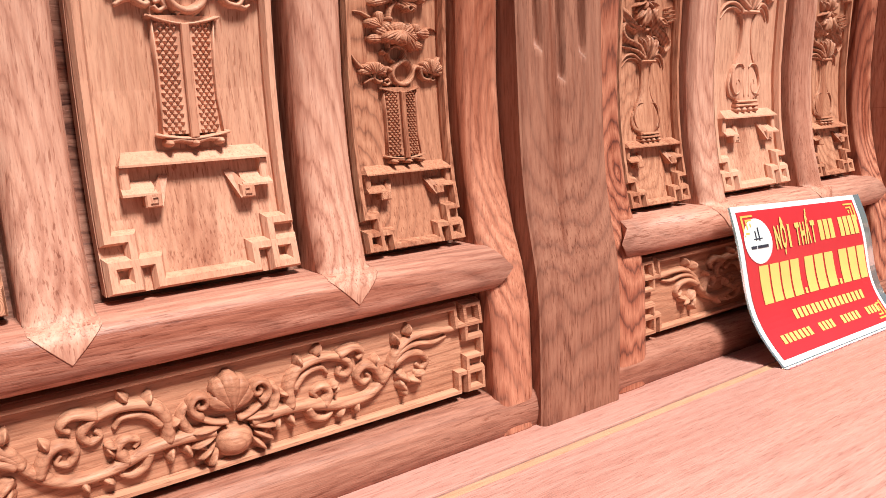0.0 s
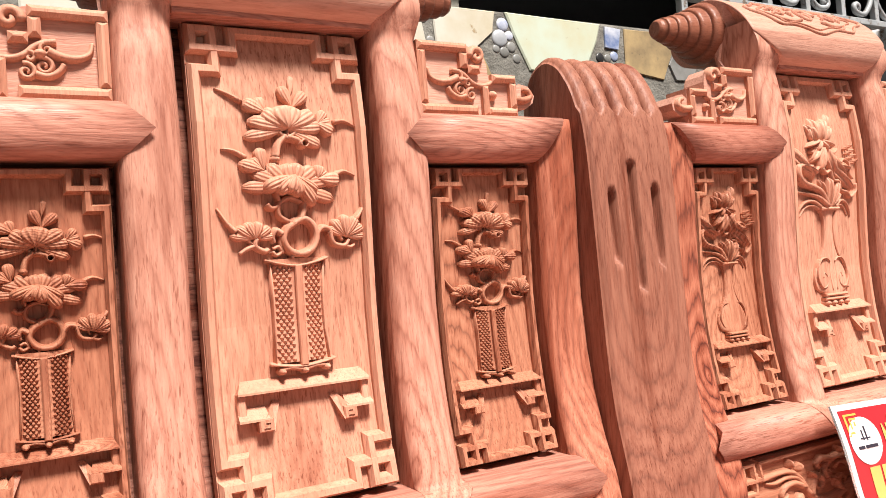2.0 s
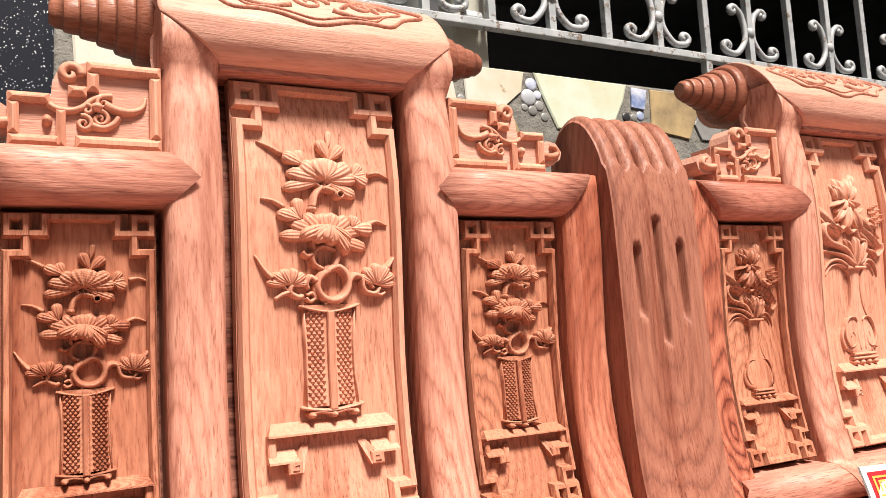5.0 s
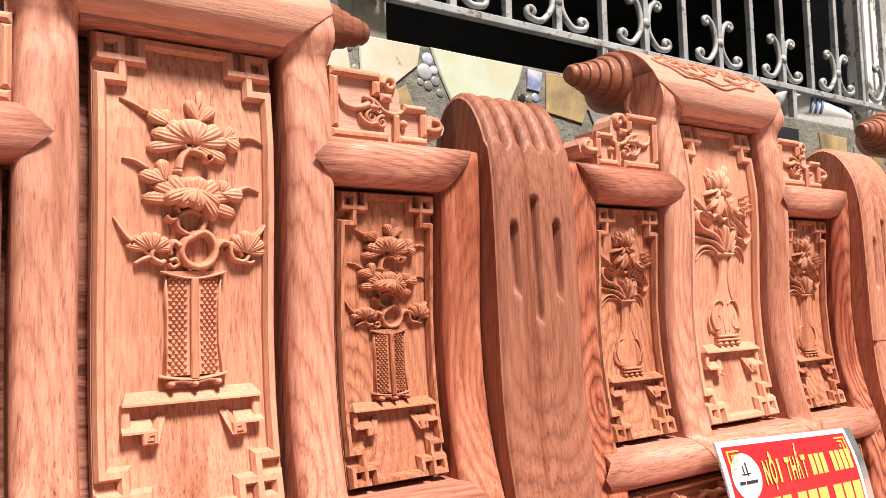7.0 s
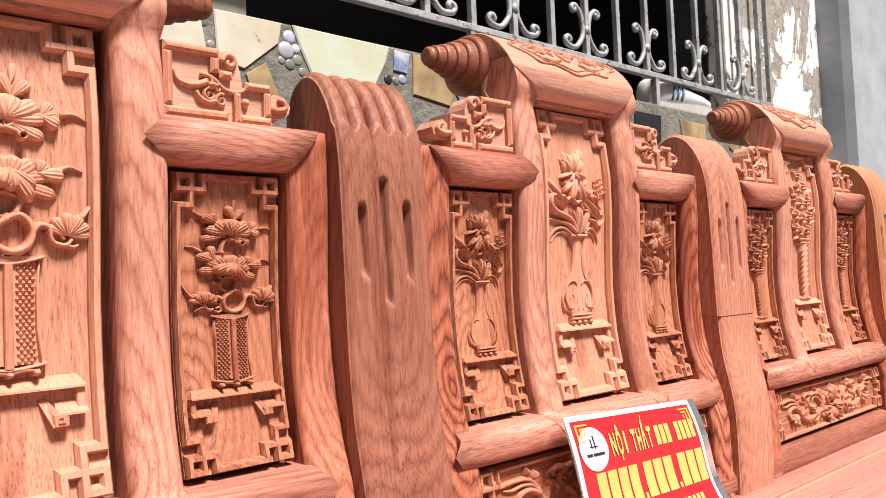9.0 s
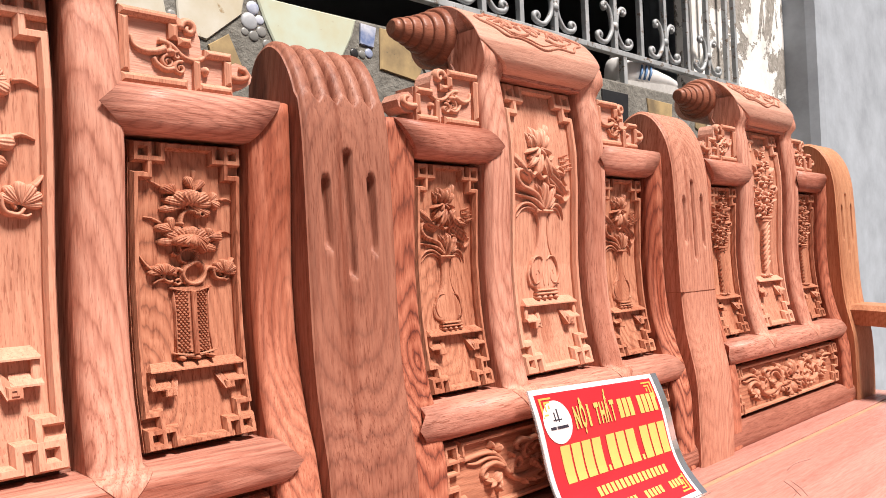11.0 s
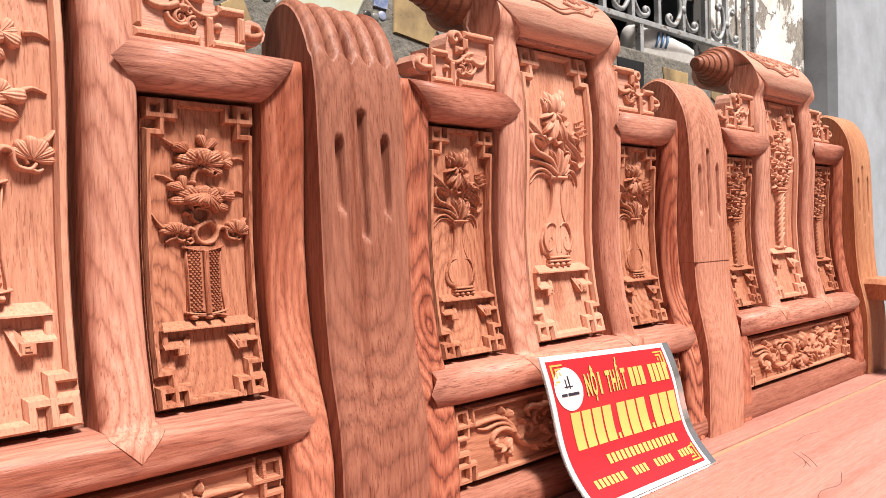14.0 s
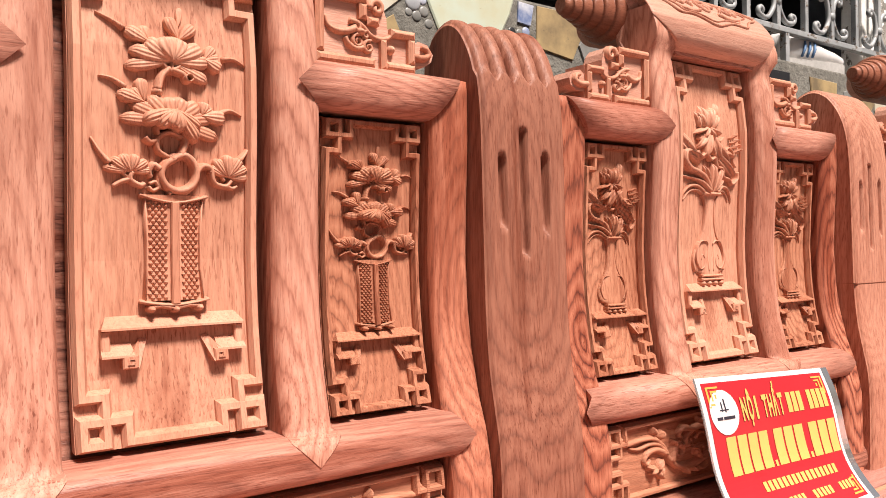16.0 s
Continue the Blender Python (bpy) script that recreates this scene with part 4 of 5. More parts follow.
CREST = catmull([(0.052, 0.578), (0.030, 0.583), (0.024, 0.592), (0.026, 0.605), (0.036, 0.628), (0.054, 0.650), (0.078, 0.666), (0.104, 0.672), (0.132, 0.666), (0.150, 0.646), (0.152, 0.622), (0.138, 0.604), (0.114, 0.598), (0.092, 0.606), (0.084, 0.600), (0.075, 0.585)], 6)
CREST_LEN = np.concatenate([[0], np.cumsum([np.linalg.norm(b - a) for a, b in zip(CREST[:-1], CREST[1:])])])


def on_crest(u, s, h):
    """A place on the crest, s along its section from the front edge, h above its skin."""
    y, z = (float(np.interp(s, CREST_LEN, [p[i] for p in CREST])) for i in (0, 1))
    y2, z2 = (float(np.interp(s + 0.002, CREST_LEN, [p[i] for p in CREST])) for i in (0, 1))
    d = math.hypot(y2 - y, z2 - z) + 1e-9
    return (u, y - (z2 - z) / d * h, z + (y2 - y) / d * h)


def make_crest(parent):
    x0, x1 = 0.206, 0.449
    n = len(CREST)
    verts, faces, smooth = [], [], []
    for col in range(4):
        for i, p in enumerate(CREST):
            c = np.array((0.095, 0.632))
            q = p + (c - p) * (0.03 if col in (0, 3) else 0.0)
            t = min(1.0, max(0.0, (p[1] - 0.583) / 0.034)) if i < n // 2 else 1.0
            a = MIDDLE[0] - 0.002 + (x0 - MIDDLE[0] + 0.002) * t
            b = MIDDLE[1] + 0.002 + (x1 - MIDDLE[1] - 0.002) * t
            verts.append(((a, a + 0.003, b - 0.003, b)[col], q[0], q[1]))
    for j in range(3):
        for i in range(n - 1):
            faces.append((j * n + i, (j + 1) * n + i, (j + 1) * n + i + 1, j * n + i + 1))
            smooth.append(True)
        faces.append((j * n + n - 1, (j + 1) * n + n - 1, (j + 1) * n, j * n))
        smooth.append(False)
    faces += [tuple(range(n)), tuple(range(3 * n, 4 * n))[::-1]]
    smooth += [False, False]
    crest = part("crest", verts, faces, WOOD_CREST_LIT_EAR, parent, "scroll-shaped crest with a carved medallion", smooth)
    rel = Relief(on_crest)
    xm, sm = (x0 + x1) / 2, 0.100
    for f, th in ((1.0, 0.0021), (0.80, 0.0014)):
        outline = [(xm + 0.098 * f * math.cos(w) * (1 + 0.06 * math.cos(6 * w)), sm + 0.031 * f * math.sin(w) * (1 + 0.13 * math.cos(8 * w))) for w in (2 * math.pi * i / 80 for i in range(81))]
        rel.tube(outline, th, th, 1.3)
    rel.tube(spiral(xm, sm, 0.017, 0.0, 1.6, 30), 0.0026, 0.0014, 1.2)
    for s in (-1, 1):
        A = lambda d: math.radians(d if s > 0 else 180 - d)
        rel.tube(spiral(xm + s * 0.048, sm + 0.003, 0.013, A(0), s * 1.6), 0.0026, 0.0014, 1.2)
        rel.tube(catmull([(xm + s * 0.018, sm - 0.012), (xm + s * 0.036, sm - 0.018), (xm + s * 0.056, sm - 0.014), (xm + s * 0.078, sm - 0.004)], 4), 0.0028, 0.0012, 1.2)
        rel.tube(catmull([(xm + s * 0.016, sm + 0.013), (xm + s * 0.034, sm + 0.018), (xm + s * 0.056, sm + 0.018), (xm + s * 0.078, sm + 0.006)], 4), 0.0028, 0.0012, 1.2)
        for i in range(6):
            rel.petal(xm + s * (0.026 + 0.009 * i), sm - 0.006 + 0.008 * (i % 2), A(40 + 25 * i), 0.013, 0.007, 0.0032, ribs=1, m=6, n=7)
    rel.made("medallion", WOOD_PLAIN, crest)
    steps = [(0.0, 0.0365)]
    a, rad = 0.0, 0.0365
    for i in range(5):
        L = 0.0142 - 0.0006 * i
        for t in (0.15, 0.4, 0.7, 0.92):
            steps.append((a + L * t, rad * (1.0 - 0.10 * t * t)))
        a += L
        steps.append((a, rad * 0.84))
        rad *= 0.80
        steps.append((a - 0.0005, rad))
    steps += [(a + 0.006, rad * 0.95), (a + 0.010, rad * 0.7)]
    for s, xx in ((-1, x0), (1, x1)):
        v, f = lathe([(xx - s * 0.004 + s * q, w) for q, w in steps], 28, "x", (0, 0.106, 0.634))
        if s < 0:
            f = [g[::-1] for g in f]
        part("scroll_end", v, f, WOOD_TURNED, crest, "stepped turned scroll end", [True] * (len(f) - 2) + [False] * 2)
    return crest


def make_ear(parent, side):
    """The stepped shoulder piece between crest and post, framed in two fields with a curling branch."""
    s = 1 if side > 0 else -1
    c = PITCH / 2
    M = lambda a: c + s * (a - c)
    outline = [(0.446, 0.511), (0.546, 0.511), (0.546, 0.521), (0.558, 0.5205), (0.566, 0.526), (0.568, 0.533), (0.562, 0.541), (0.552, 0.543), (0.546, 0.539), (0.546, 0.5495), (0.519, 0.5495), (0.5185, 0.558), (0.5155, 0.566), (0.509, 0.573), (0.503, 0.573), (0.4965, 0.575), (0.446, 0.575)]
    n = len(outline)
    verts = [(M(a), 0.044, b) for a, b in outline] + [(M(a), 0.072, b) for a, b in outline]
    faces = [tuple(range(n)), tuple(range(n, 2 * n))[::-1]] + [(i, i + n, (i + 1) % n + n, (i + 1) % n) for i in range(n)]
    if s < 0:
        faces = [f[::-1] for f in faces]
    # the lighter crest timber paints sunlight onto the shoulder
    ear = part("shoulder", verts, faces, WOOD_CREST_LIT_EAR, parent, "stepped shoulder piece carved with a curling branch", [False] * len(faces))
    face = lambda u, z, h: (M(u), 0.044 - h, z)
    for bars in (((0.4470, 0.5115, 0.5040, 0.5205), (0.4470, 0.5205, 0.4550, 0.5665), (0.4470, 0.5665, 0.4965, 0.5745), (0.4885, 0.5530, 0.4965, 0.5665), (0.4965, 0.5490, 0.5085, 0.5560)),
                 ((0.5135, 0.5115, 0.5455, 0.5195), (0.5385, 0.5195, 0.5455, 0.5420), (0.5200, 0.5420, 0.5455, 0.5490), (0.5100, 0.5115, 0.5160, 0.5380))):
        rel = Relief(face)
        for a in bars:
            rel.bar(*a, 0.0075, -0.004, 0.0030)
        rel.made("shoulder_frame", WOOD_CARVED, ear)
    rel = Relief(face)
    T = lambda pts, a, b, h=1.9: rel.tube(catmull(pts, 5), a, b, h)
    T([(0.4575, 0.5520), (0.4600, 0.5440), (0.4680, 0.5405), (0.4770, 0.5410), (0.4850, 0.5440)], 0.0016, 0.0042)
    T([(0.4800, 0.5510), (0.4870, 0.5500), (0.4930, 0.5470), (0.5000, 0.5410), (0.5080, 0.5385), (0.5160, 0.5395), (0.5215, 0.5430)], 0.0030, 0.0026)
    T([(0.4760, 0.5360), (0.4790, 0.5310), (0.4860, 0.5275), (0.4930, 0.5290)], 0.0026, 0.0030)
    for u, z, q, turn in ((0.4880, 0.5340, 0.0062, 1.5), (0.4985, 0.5300, 0.0058, 1.5), (0.4860, 0.5455, 0.0044, -1.3), (0.4960, 0.5400, 0.0036, 1.2)):
        rel.tube(spiral(u, z, q, math.radians(70), turn), 0.0024, 0.0015, 2.4)
    rel.dome(0.4900, 0.5420, 0.0050, 0.0040, 0.0090)
    rel.made("scrollwork", WOOD_CARVED, ear)
    k = Relief(face)
    k.dome(0.5215, 0.5305, 0.0036, 0.0048, 0.0075, m=4, n=10)
    k.made("knob", WOOD_CARVED, ear)
    for pts in (spiral(0.5070, 0.5650, 0.0075, math.radians(190), -1.2), catmull([(0.5450, 0.5280), (0.5540, 0.5275), (0.5615, 0.5305), (0.5600, 0.5360), (0.5540, 0.5375)], 5)):
        k = Relief(face)
        k.tube(pts, 0.0042, 0.0026, 1.7)
        k.made("curl", WOOD_CARVED, ear)
    return ear


def make_bay(k):
    """One bay of the back; its parts hang on the bench."""
    made = []
    keep = lambda o: made.append(o) or o
    keep(make_rail("lower_rail", 0.074, 0.559, LOW0, LOW1, LOWB, 0.016, 0.018, bench))
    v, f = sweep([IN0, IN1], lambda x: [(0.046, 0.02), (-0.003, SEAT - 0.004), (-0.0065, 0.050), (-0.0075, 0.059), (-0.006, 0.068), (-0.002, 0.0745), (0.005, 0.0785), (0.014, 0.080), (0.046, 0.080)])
    keep(part("bottom_rail", v, f, WOOD_FOOT_GAP_SHADE, bench, "", [0 < i < len(f) - 1 for i in range(len(f))]))
    keep(make_rail("upper_rail", 0.099, STILE_L[0] + 0.002, UP0, UP1, UPB, 0.0, 0.022, bench, 0.033, 0.0))
    keep(make_rail("upper_rail", STILE_R[1] - 0.002, 0.556, UP0, UP1, UPB, 0.022, 0.0, bench, 0.0, 0.033))
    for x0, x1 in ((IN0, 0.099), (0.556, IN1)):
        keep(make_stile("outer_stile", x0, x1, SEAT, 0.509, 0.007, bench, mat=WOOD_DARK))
    for x0, x1 in (STILE_L, STILE_R):
        keep(make_stile("stile", x0, x1, LOW1 - 0.003, 0.630, 0.010, bench, (LOW0, LOW1, LOWB), 0.021))
    # sheets behind the panels, coloured dark to deepen the shade in the gaps
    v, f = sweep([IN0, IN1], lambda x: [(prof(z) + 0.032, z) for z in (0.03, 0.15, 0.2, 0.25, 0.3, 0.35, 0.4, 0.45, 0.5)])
    keep(part("backing", v, f, WOOD_FOOT_GAP_SHADE, bench))
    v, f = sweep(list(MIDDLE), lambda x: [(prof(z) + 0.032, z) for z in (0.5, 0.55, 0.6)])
    keep(part("backing", v, f, WOOD_FOOT_GAP_SHADE, bench))
    v, f = block(MIDDLE[0], MIDDLE[1], 0.035, 0.075, 0.577, 0.586, 0.002)
    keep(part("crest_bead", v, f, WOOD_X, bench))
    design = (None, lotus_vase, blossom_vase)[k]
    tops = []
    for name, x0, x1, z0, z1, c in (("side_panel", *SIDE_L, 0.216, 0.467, (0.185, 0.30, 0.325)), ("middle_panel", *MIDDLE, 0.2165, 0.577, (0.178, 0.285, 0.298)), ("side_panel", *SIDE_R, 0.216, 0.467, (0.185, 0.30, 0.325))):
        a, b = (x0 + 0.0100, x1 - 0.0070) if name == "middle_panel" else (x0 + 0.0065, x1 - 0.0045)
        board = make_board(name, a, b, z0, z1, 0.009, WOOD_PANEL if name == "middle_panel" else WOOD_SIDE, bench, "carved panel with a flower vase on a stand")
        frets(board, a + 0.0005, b - 0.0005, z0 + 0.0005, z1 - 0.0005, *c)
        z0 = 0.212 if name == "middle_panel" else 0.213
        w, xm = x1 - x0, (x0 + x1) / 2 + (0.0045 if name == "middle_panel" else 0.003)
        if name == "middle_panel":
            stand(board, xm - 0.001, z0 + 0.088, 1.0, 1.0)
        else:
            stand(board, xm, z0 + 0.065, 0.80, 0.73)
        if k == 0:
            pine_vase(board, xm, z0 + (0.0 if name == "middle_panel" else 0.003), *((1.0, 1.0) if name == "middle_panel" else (0.75, 0.70)))
        elif name == "middle_panel":
            design(board, (x0 + x1) / 2, z0, z1, w)
        else:
            design(board, (x0 + x1) / 2, z0, z0 + 0.268, w)
        keep(board)
    keep(vine_panel(bench, k))
    keep(make_crest(bench))
    for s in (-1, 1):
        keep(make_ear(bench, s))
    for o in made:
        o.location = ((POST0 + k * PITCH) * U, 0, 0)


for bay in range(3):
    make_bay(bay)

# seat, apron, legs and arms
X_END = POST0 + 3 * PITCH + 0.09
for y0, y1, b, mat in ((-0.0488, 0.09, 0.0014, WOOD_SEAT), (-0.061, -0.0512, 0.0010, SAPWOOD), (-0.290, -0.0612, 0.0006, WOOD_SEAT), (-0.50, -0.2906, 0.0010, WOOD_SEAT)):
    v, f = block(-0.07, X_END, y0, y1, SEAT - 0.034, SEAT - (0.0008 if mat is SAPWOOD else 0.0), b)
    part("seat_board", v, f, mat, bench, "yellowish sapwood strip" if mat is SAPWOOD else "pale pinkish seat board")
v, f = block(-0.06, X_END - 0.01, -0.48, -0.455, -0.09, SEAT - 0.034, 0.003)
part("apron", v, f, WOOD_X, bench)
v, f = block(-0.06, X_END - 0.01, 0.05, 0.075, -0.09, SEAT - 0.034, 0.003)
part("apron", v, f, WOOD_X, bench)
for x in (POST0, POST0 + 3 * PITCH):
    for y in (-0.44, 0.035):
        v, f = block(x - 0.05, x + 0.05, y - 0.045, y + 0.045, -BASE / U, SEAT - 0.034, 0.006)
        part("leg", v, f, WOOD_POST, bench)
    lines = [(0.02, 0.217), (-0.05, 0.214), (-0.15, 0.205), (-0.28, 0.196), (-0.40, 0.188), (-0.46, 0.18)]
    line = catmull(lines, 5)
    v, f = [], []
    for y, z in line:
        v += [(x - 0.045, y, z - 0.022), (x - 0.050, y, z + 0.010), (x - 0.040, y, z + 0.020), (x + 0.040, y, z + 0.020), (x + 0.050, y, z + 0.010), (x + 0.045, y, z - 0.022)]
    for i in range(len(line) - 1):
        f += [(i * 6 + k, i * 6 + (k + 1) % 6, (i + 1) * 6 + (k + 1) % 6, (i + 1) * 6 + k) for k in range(6)]
    f += [tuple(range(6))[::-1], tuple(range((len(line) - 1) * 6, len(line) * 6))]
    part("armrest", v, f, WOOD_PALE, bench, "pale curved armrest")
    v, f = block(x - 0.04, x + 0.04, -0.45, -0.38, SEAT, 0.17, 0.006)
    part("arm_post", v, f, WOOD_POST, bench)

PENCIL = plain("pencil", (0.16, 0.09, 0.08), 0.6, 0, 0.2, 60.0, 0.0, 0.001)
for pts in (((1.235, -0.170), (1.262, -0.150), (1.285, -0.128)), ((1.241, -0.176), (1.268, -0.157), (1.290, -0.136)), ((1.228, -0.164), (1.246, -0.160), (1.262, -0.150)), ((1.00, -0.155), (1.03, -0.150), (1.05, -0.158), (1.07, -0.155)), ((1.34, -0.110), (1.38, -0.105), (1.42, -0.112)), ((1.10, -0.230), (1.15, -0.215), (1.19, -0.222), (1.24, -0.205))):
    v, f = rod([(x, y, SEAT + 0.0001) for x, y in catmull(pts, 4)], 0.00035, 5)
    part("pencil_mark", v, f, PENCIL, bench, "faint pencil mark on the seat")
v, f = block(-HALF + POST_SHIFT - 0.0002, HALF + POST_SHIFT - 0.004, 0.0045, 0.09, 0.2985, 0.2990)
part("glue_joint", v, f, WOOD_TURNED, plain_post, "thin dark joint across the post")

# ---------------------------------------------------------------- ground
GROUND = plain("pavement_concrete", (0.12, 0.117, 0.110), 0.9, 0, 0.3, 12.0, 0.4, 0.004)
v, f = [(-60, -60, 0), (60, -60, 0), (60, 60, 0), (-60, 60, 0)], [(0, 1, 2, 3)]
tagged(part("ground", v, f, GROUND, scale=1.0), "grey concrete pavement under the bench", "ground", kind="structure")

# ---------------------------------------------------------------- the sign on the seat
RED = plain("red_print", (0.52, 0.024, 0.034), 0.35, 0, 0.10, 20.0, 0.05, 0.001)
WHITE = plain("white_paper", (0.70, 0.70, 0.71), 0.4, 0, 0.05, 20.0, 0.05, 0.001)
YELLOW = plain("yellow_print", (0.74, 0.51, 0.15), 0.4, 0, 0.10, 40.0, 0.05, 0.001)
GOLD = plain("gold_print", (0.80, 0.45, 0.10), 0.4, 0, 0.15, 40.0, 0.05, 0.001)
INK = plain("black_ink", (0.03, 0.03, 0.05), 0.5, 0, 0.2, 40.0, 0.05, 0.001)
FILM, fn, fl, fb = material("laminate_film")
fb.inputs["Base Color"].default_value = (0.95, 0.96, 0.97, 1)
fb.inputs["Roughness"].default_value, fb.inputs["Transmission Weight"].default_value, fb.inputs["IOR"].default_value = 0.12, 0.9, 1.25

TL, TR, BL, BR = (Vector(p) for p in ((0.884, -0.021, 0.212), (1.135, -0.021, 0.199), (0.9165, -0.070, SEAT + 0.0015), (1.164, -0.072, SEAT + 0.0015)))
across = (TR - TL).normalized()


def on_sign(a, b, h):
    """A place on the bent sheet: a from the left edge, b from the top, both 0 to 1, h above it."""
    p = TL.lerp(TR, a).lerp(BL.lerp(BR, a), b)
    down = (BL - TL).normalized()
    n = across.cross(down).normalized()
    if n.y > 0:
        n = -n
    bow = -0.015 * math.sin(math.pi * b) * (1.0 - 0.35 * a) + 0.005 * math.sin(math.pi * b * 2) + 0.0015 * math.sin(7 * a + 3 * b) * math.sin(math.pi * b)
    p = p + n * (bow + h)
    return (p.x, p.y, max(p.z, SEAT + 0.0008 + h))


sign = thing("paper_sign", "laminated red paper sign with yellow print, leaning on the bench back", "sign", (0, 0, BASE))


def sheet(name, a0, b0, a1, b1, h, mat, label="", parent=None, n=14, thick=0.0005):
    n = max(2, int(n * max(a1 - a0, b1 - b0)) + 1)
    rows = [[(a0 + (a1 - a0) * i / n, b0 + (b1 - b0) * j / n) for i in range(n + 1)] for j in range(n + 1)]
    m = n + 1
    verts = [on_sign(*p, h) for r in rows for p in r] + [on_sign(*p, h - thick) for r in rows for p in r]
    faces = [(j * m + i, j * m + i + 1, (j + 1) * m + i + 1, (j + 1) * m + i) for j in range(n) for i in range(n)]
    faces += [tuple(q + m * m for q in f[::-1]) for f in faces]
    rim = [i for i in range(m)] + [j * m + n for j in range(1, m)] + [n * m + i for i in range(n - 1, -1, -1)] + [j * m for j in range(n - 1, 0, -1)]
    faces += [(p, q, q + m * m, p + m * m) for p, q in zip(rim, rim[1:] + rim[:1])]
    return part(name, verts, faces, mat, parent or sign, label, [False] * len(faces))


paper = sheet("paper", 0, 0, 1, 1, 0.0, WHITE, "white-edged paper sheet", n=26)
sheet("red_field", 0.028, 0.035, 0.972, 0.965, 0.0006, RED, "red printed field", n=26)
for q in ((-0.012, 0.0, 0.0, 1.0), (1.0, 0.0, 1.055, 1.0), (-0.012, 1.0, 1.055, 1.05)):
    sheet("laminate_edge", *q, 0.0, FILM, "clear laminate margin", n=26, thick=0.0008)


def disc(name, a, b, ra, rb, h, mat, parent):
    n = 32
    verts = [on_sign(a, b, h)] + [on_sign(a + ra * math.cos(2 * math.pi * k / n), b + rb * math.sin(2 * math.pi * k / n), h) for k in range(n)]
    return part(name, verts, [(0, 1 + (k + 1) % n, 1 + k) for k in range(n)], mat, parent, "", [False] * n)


badge = disc("badge", 0.135, 0.225, 0.098, 0.142, 0.0012, WHITE, sign)
for q in ((0.118, 0.16, 0.124, 0.22), (0.140, 0.14, 0.147, 0.225), (0.105, 0.207, 0.165, 0.214), (0.075, 0.252, 0.112, 0.270), (0.120, 0.252, 0.198, 0.270)):
    sheet("badge_mark", *q, 0.0016, INK, "", badge, thick=0.0003)


def word(x0, x1, b0, b1, n, mat, gap=0.22):
    """Print that is not spelled out: one bar for each sign of it."""
    w = (x1 - x0) / n
    for i in range(n):
        sheet("print_bar", x0 + w * (i + gap / 2), b0, x0 + w * (i + 1 - gap / 2), b1, 0.0012, mat, "", None, 20, 0.0003)


def lettering(text, x0, x1, b0, b1, mat):
    """A printed word, its capitals filling the height from b0 to b1."""
    for i, c in enumerate(text):
        curve = bpy.data.curves.new("letters", "FONT")
        curve.body, curve.resolution_u, curve.offset = c, 3, 0.040
        ob = new("letters", curve)
        mesh = bpy.data.meshes.new_from_object(ob)
        bpy.data.objects.remove(ob)
        pts = np.array([v.co[:2] for v in mesh.vertices])
        faces = [tuple(p.vertices) for p in mesh.polygons]
        lo, hi = pts.min(0), pts.max(0)
        w = (x1 - x0) / len(text)
        a0, span = x0 + w * (i + 0.09), w * (0.82 if c != "I" and c != "i" else 0.34)
        if span < w * 0.5:
            a0 += w * 0.24
        cap = 0.70 if c.isupper() else 0.52
        verts = [on_sign(a0 + (p[0] - lo[0]) / (hi[0] - lo[0]) * span, b1 - p[1] / cap * (b1 - b0), 0.0016) for p in pts]
        part("letter", verts, faces, mat, sign, "", [False] * len(faces))


lettering("NỘI", 0.255, 0.395, 0.15, 0.29, YELLOW)
lettering("THẤT", 0.42, 0.59, 0.15, 0.29, YELLOW)
for x0, x1, n in ((0.615, 0.745, 3), (0.785, 0.95, 4)):
    word(x0, x1, 0.15, 0.29, n, YELLOW)
for x0, x1, n in ((0.10, 0.425, 4), (0.46, 0.70, 3), (0.735, 0.965, 3)):
    word(x0, x1, 0.38, 0.625, n, YELLOW, 0.16)
for x0 in (0.435, 0.71):
    sheet("print_dot", x0, 0.585, x0 + 0.018, 0.625, 0.0012, YELLOW, thick=0.0003)
word(0.28, 0.86, 0.70, 0.765, 16, YELLOW, 0.3)
for x0, x1, n in ((0.10, 0.34, 7), (0.40, 0.52, 4), (0.58, 0.74, 5), (0.80, 0.92, 4)):
    word(x0, x1, 0.83, 0.885, n, YELLOW, 0.3)
for a, s in ((0.045, 1), (0.955, -1)):
    for p in ((0.0, 0.06, 0.085, 0.072), (0.0, 0.072, 0.012, 0.19), (0.026, 0.085, 0.036, 0.15), (0.03, 0.085, 0.07, 0.097), (0.05, 0.11, 0.06, 0.135), (0.012, 0.165, 0.04, 0.177)):
        x0, x1 = sorted((a + s * p[0], a + s * p[2]))
        sheet("corner_mark", x0, p[1], x1, p[3], 0.0012, GOLD, thick=0.0003)
        sheet("corner_mark", x0, 1 - p[3], x1, 1 - p[1], 0.0012, GOLD, thick=0.0003) if s < 0 else None

# ---------------------------------------------------------------- house behind
MORTAR = plain("rough_mortar", (0.26, 0.25, 0.22), 0.95, 0, 0.45, 60.0, 0.9, 0.006)
# dark colour that carries the shade of the unlit interior
INTERIOR_SHADE = plain("dark_interior", (0.13, 0.128, 0.135), 0.9, 0, 0.2, 6.0, 0.1)
PLASTER_GREY = plain("grey_render", (0.43, 0.475, 0.53), 0.75, 0, 0.30, 7.0, 0.5, 0.004)
PAVE_POST = plain("stained_concrete", (0.46, 0.45, 0.38), 0.85, 0, 0.35, 14.0, 0.4, 0.003)
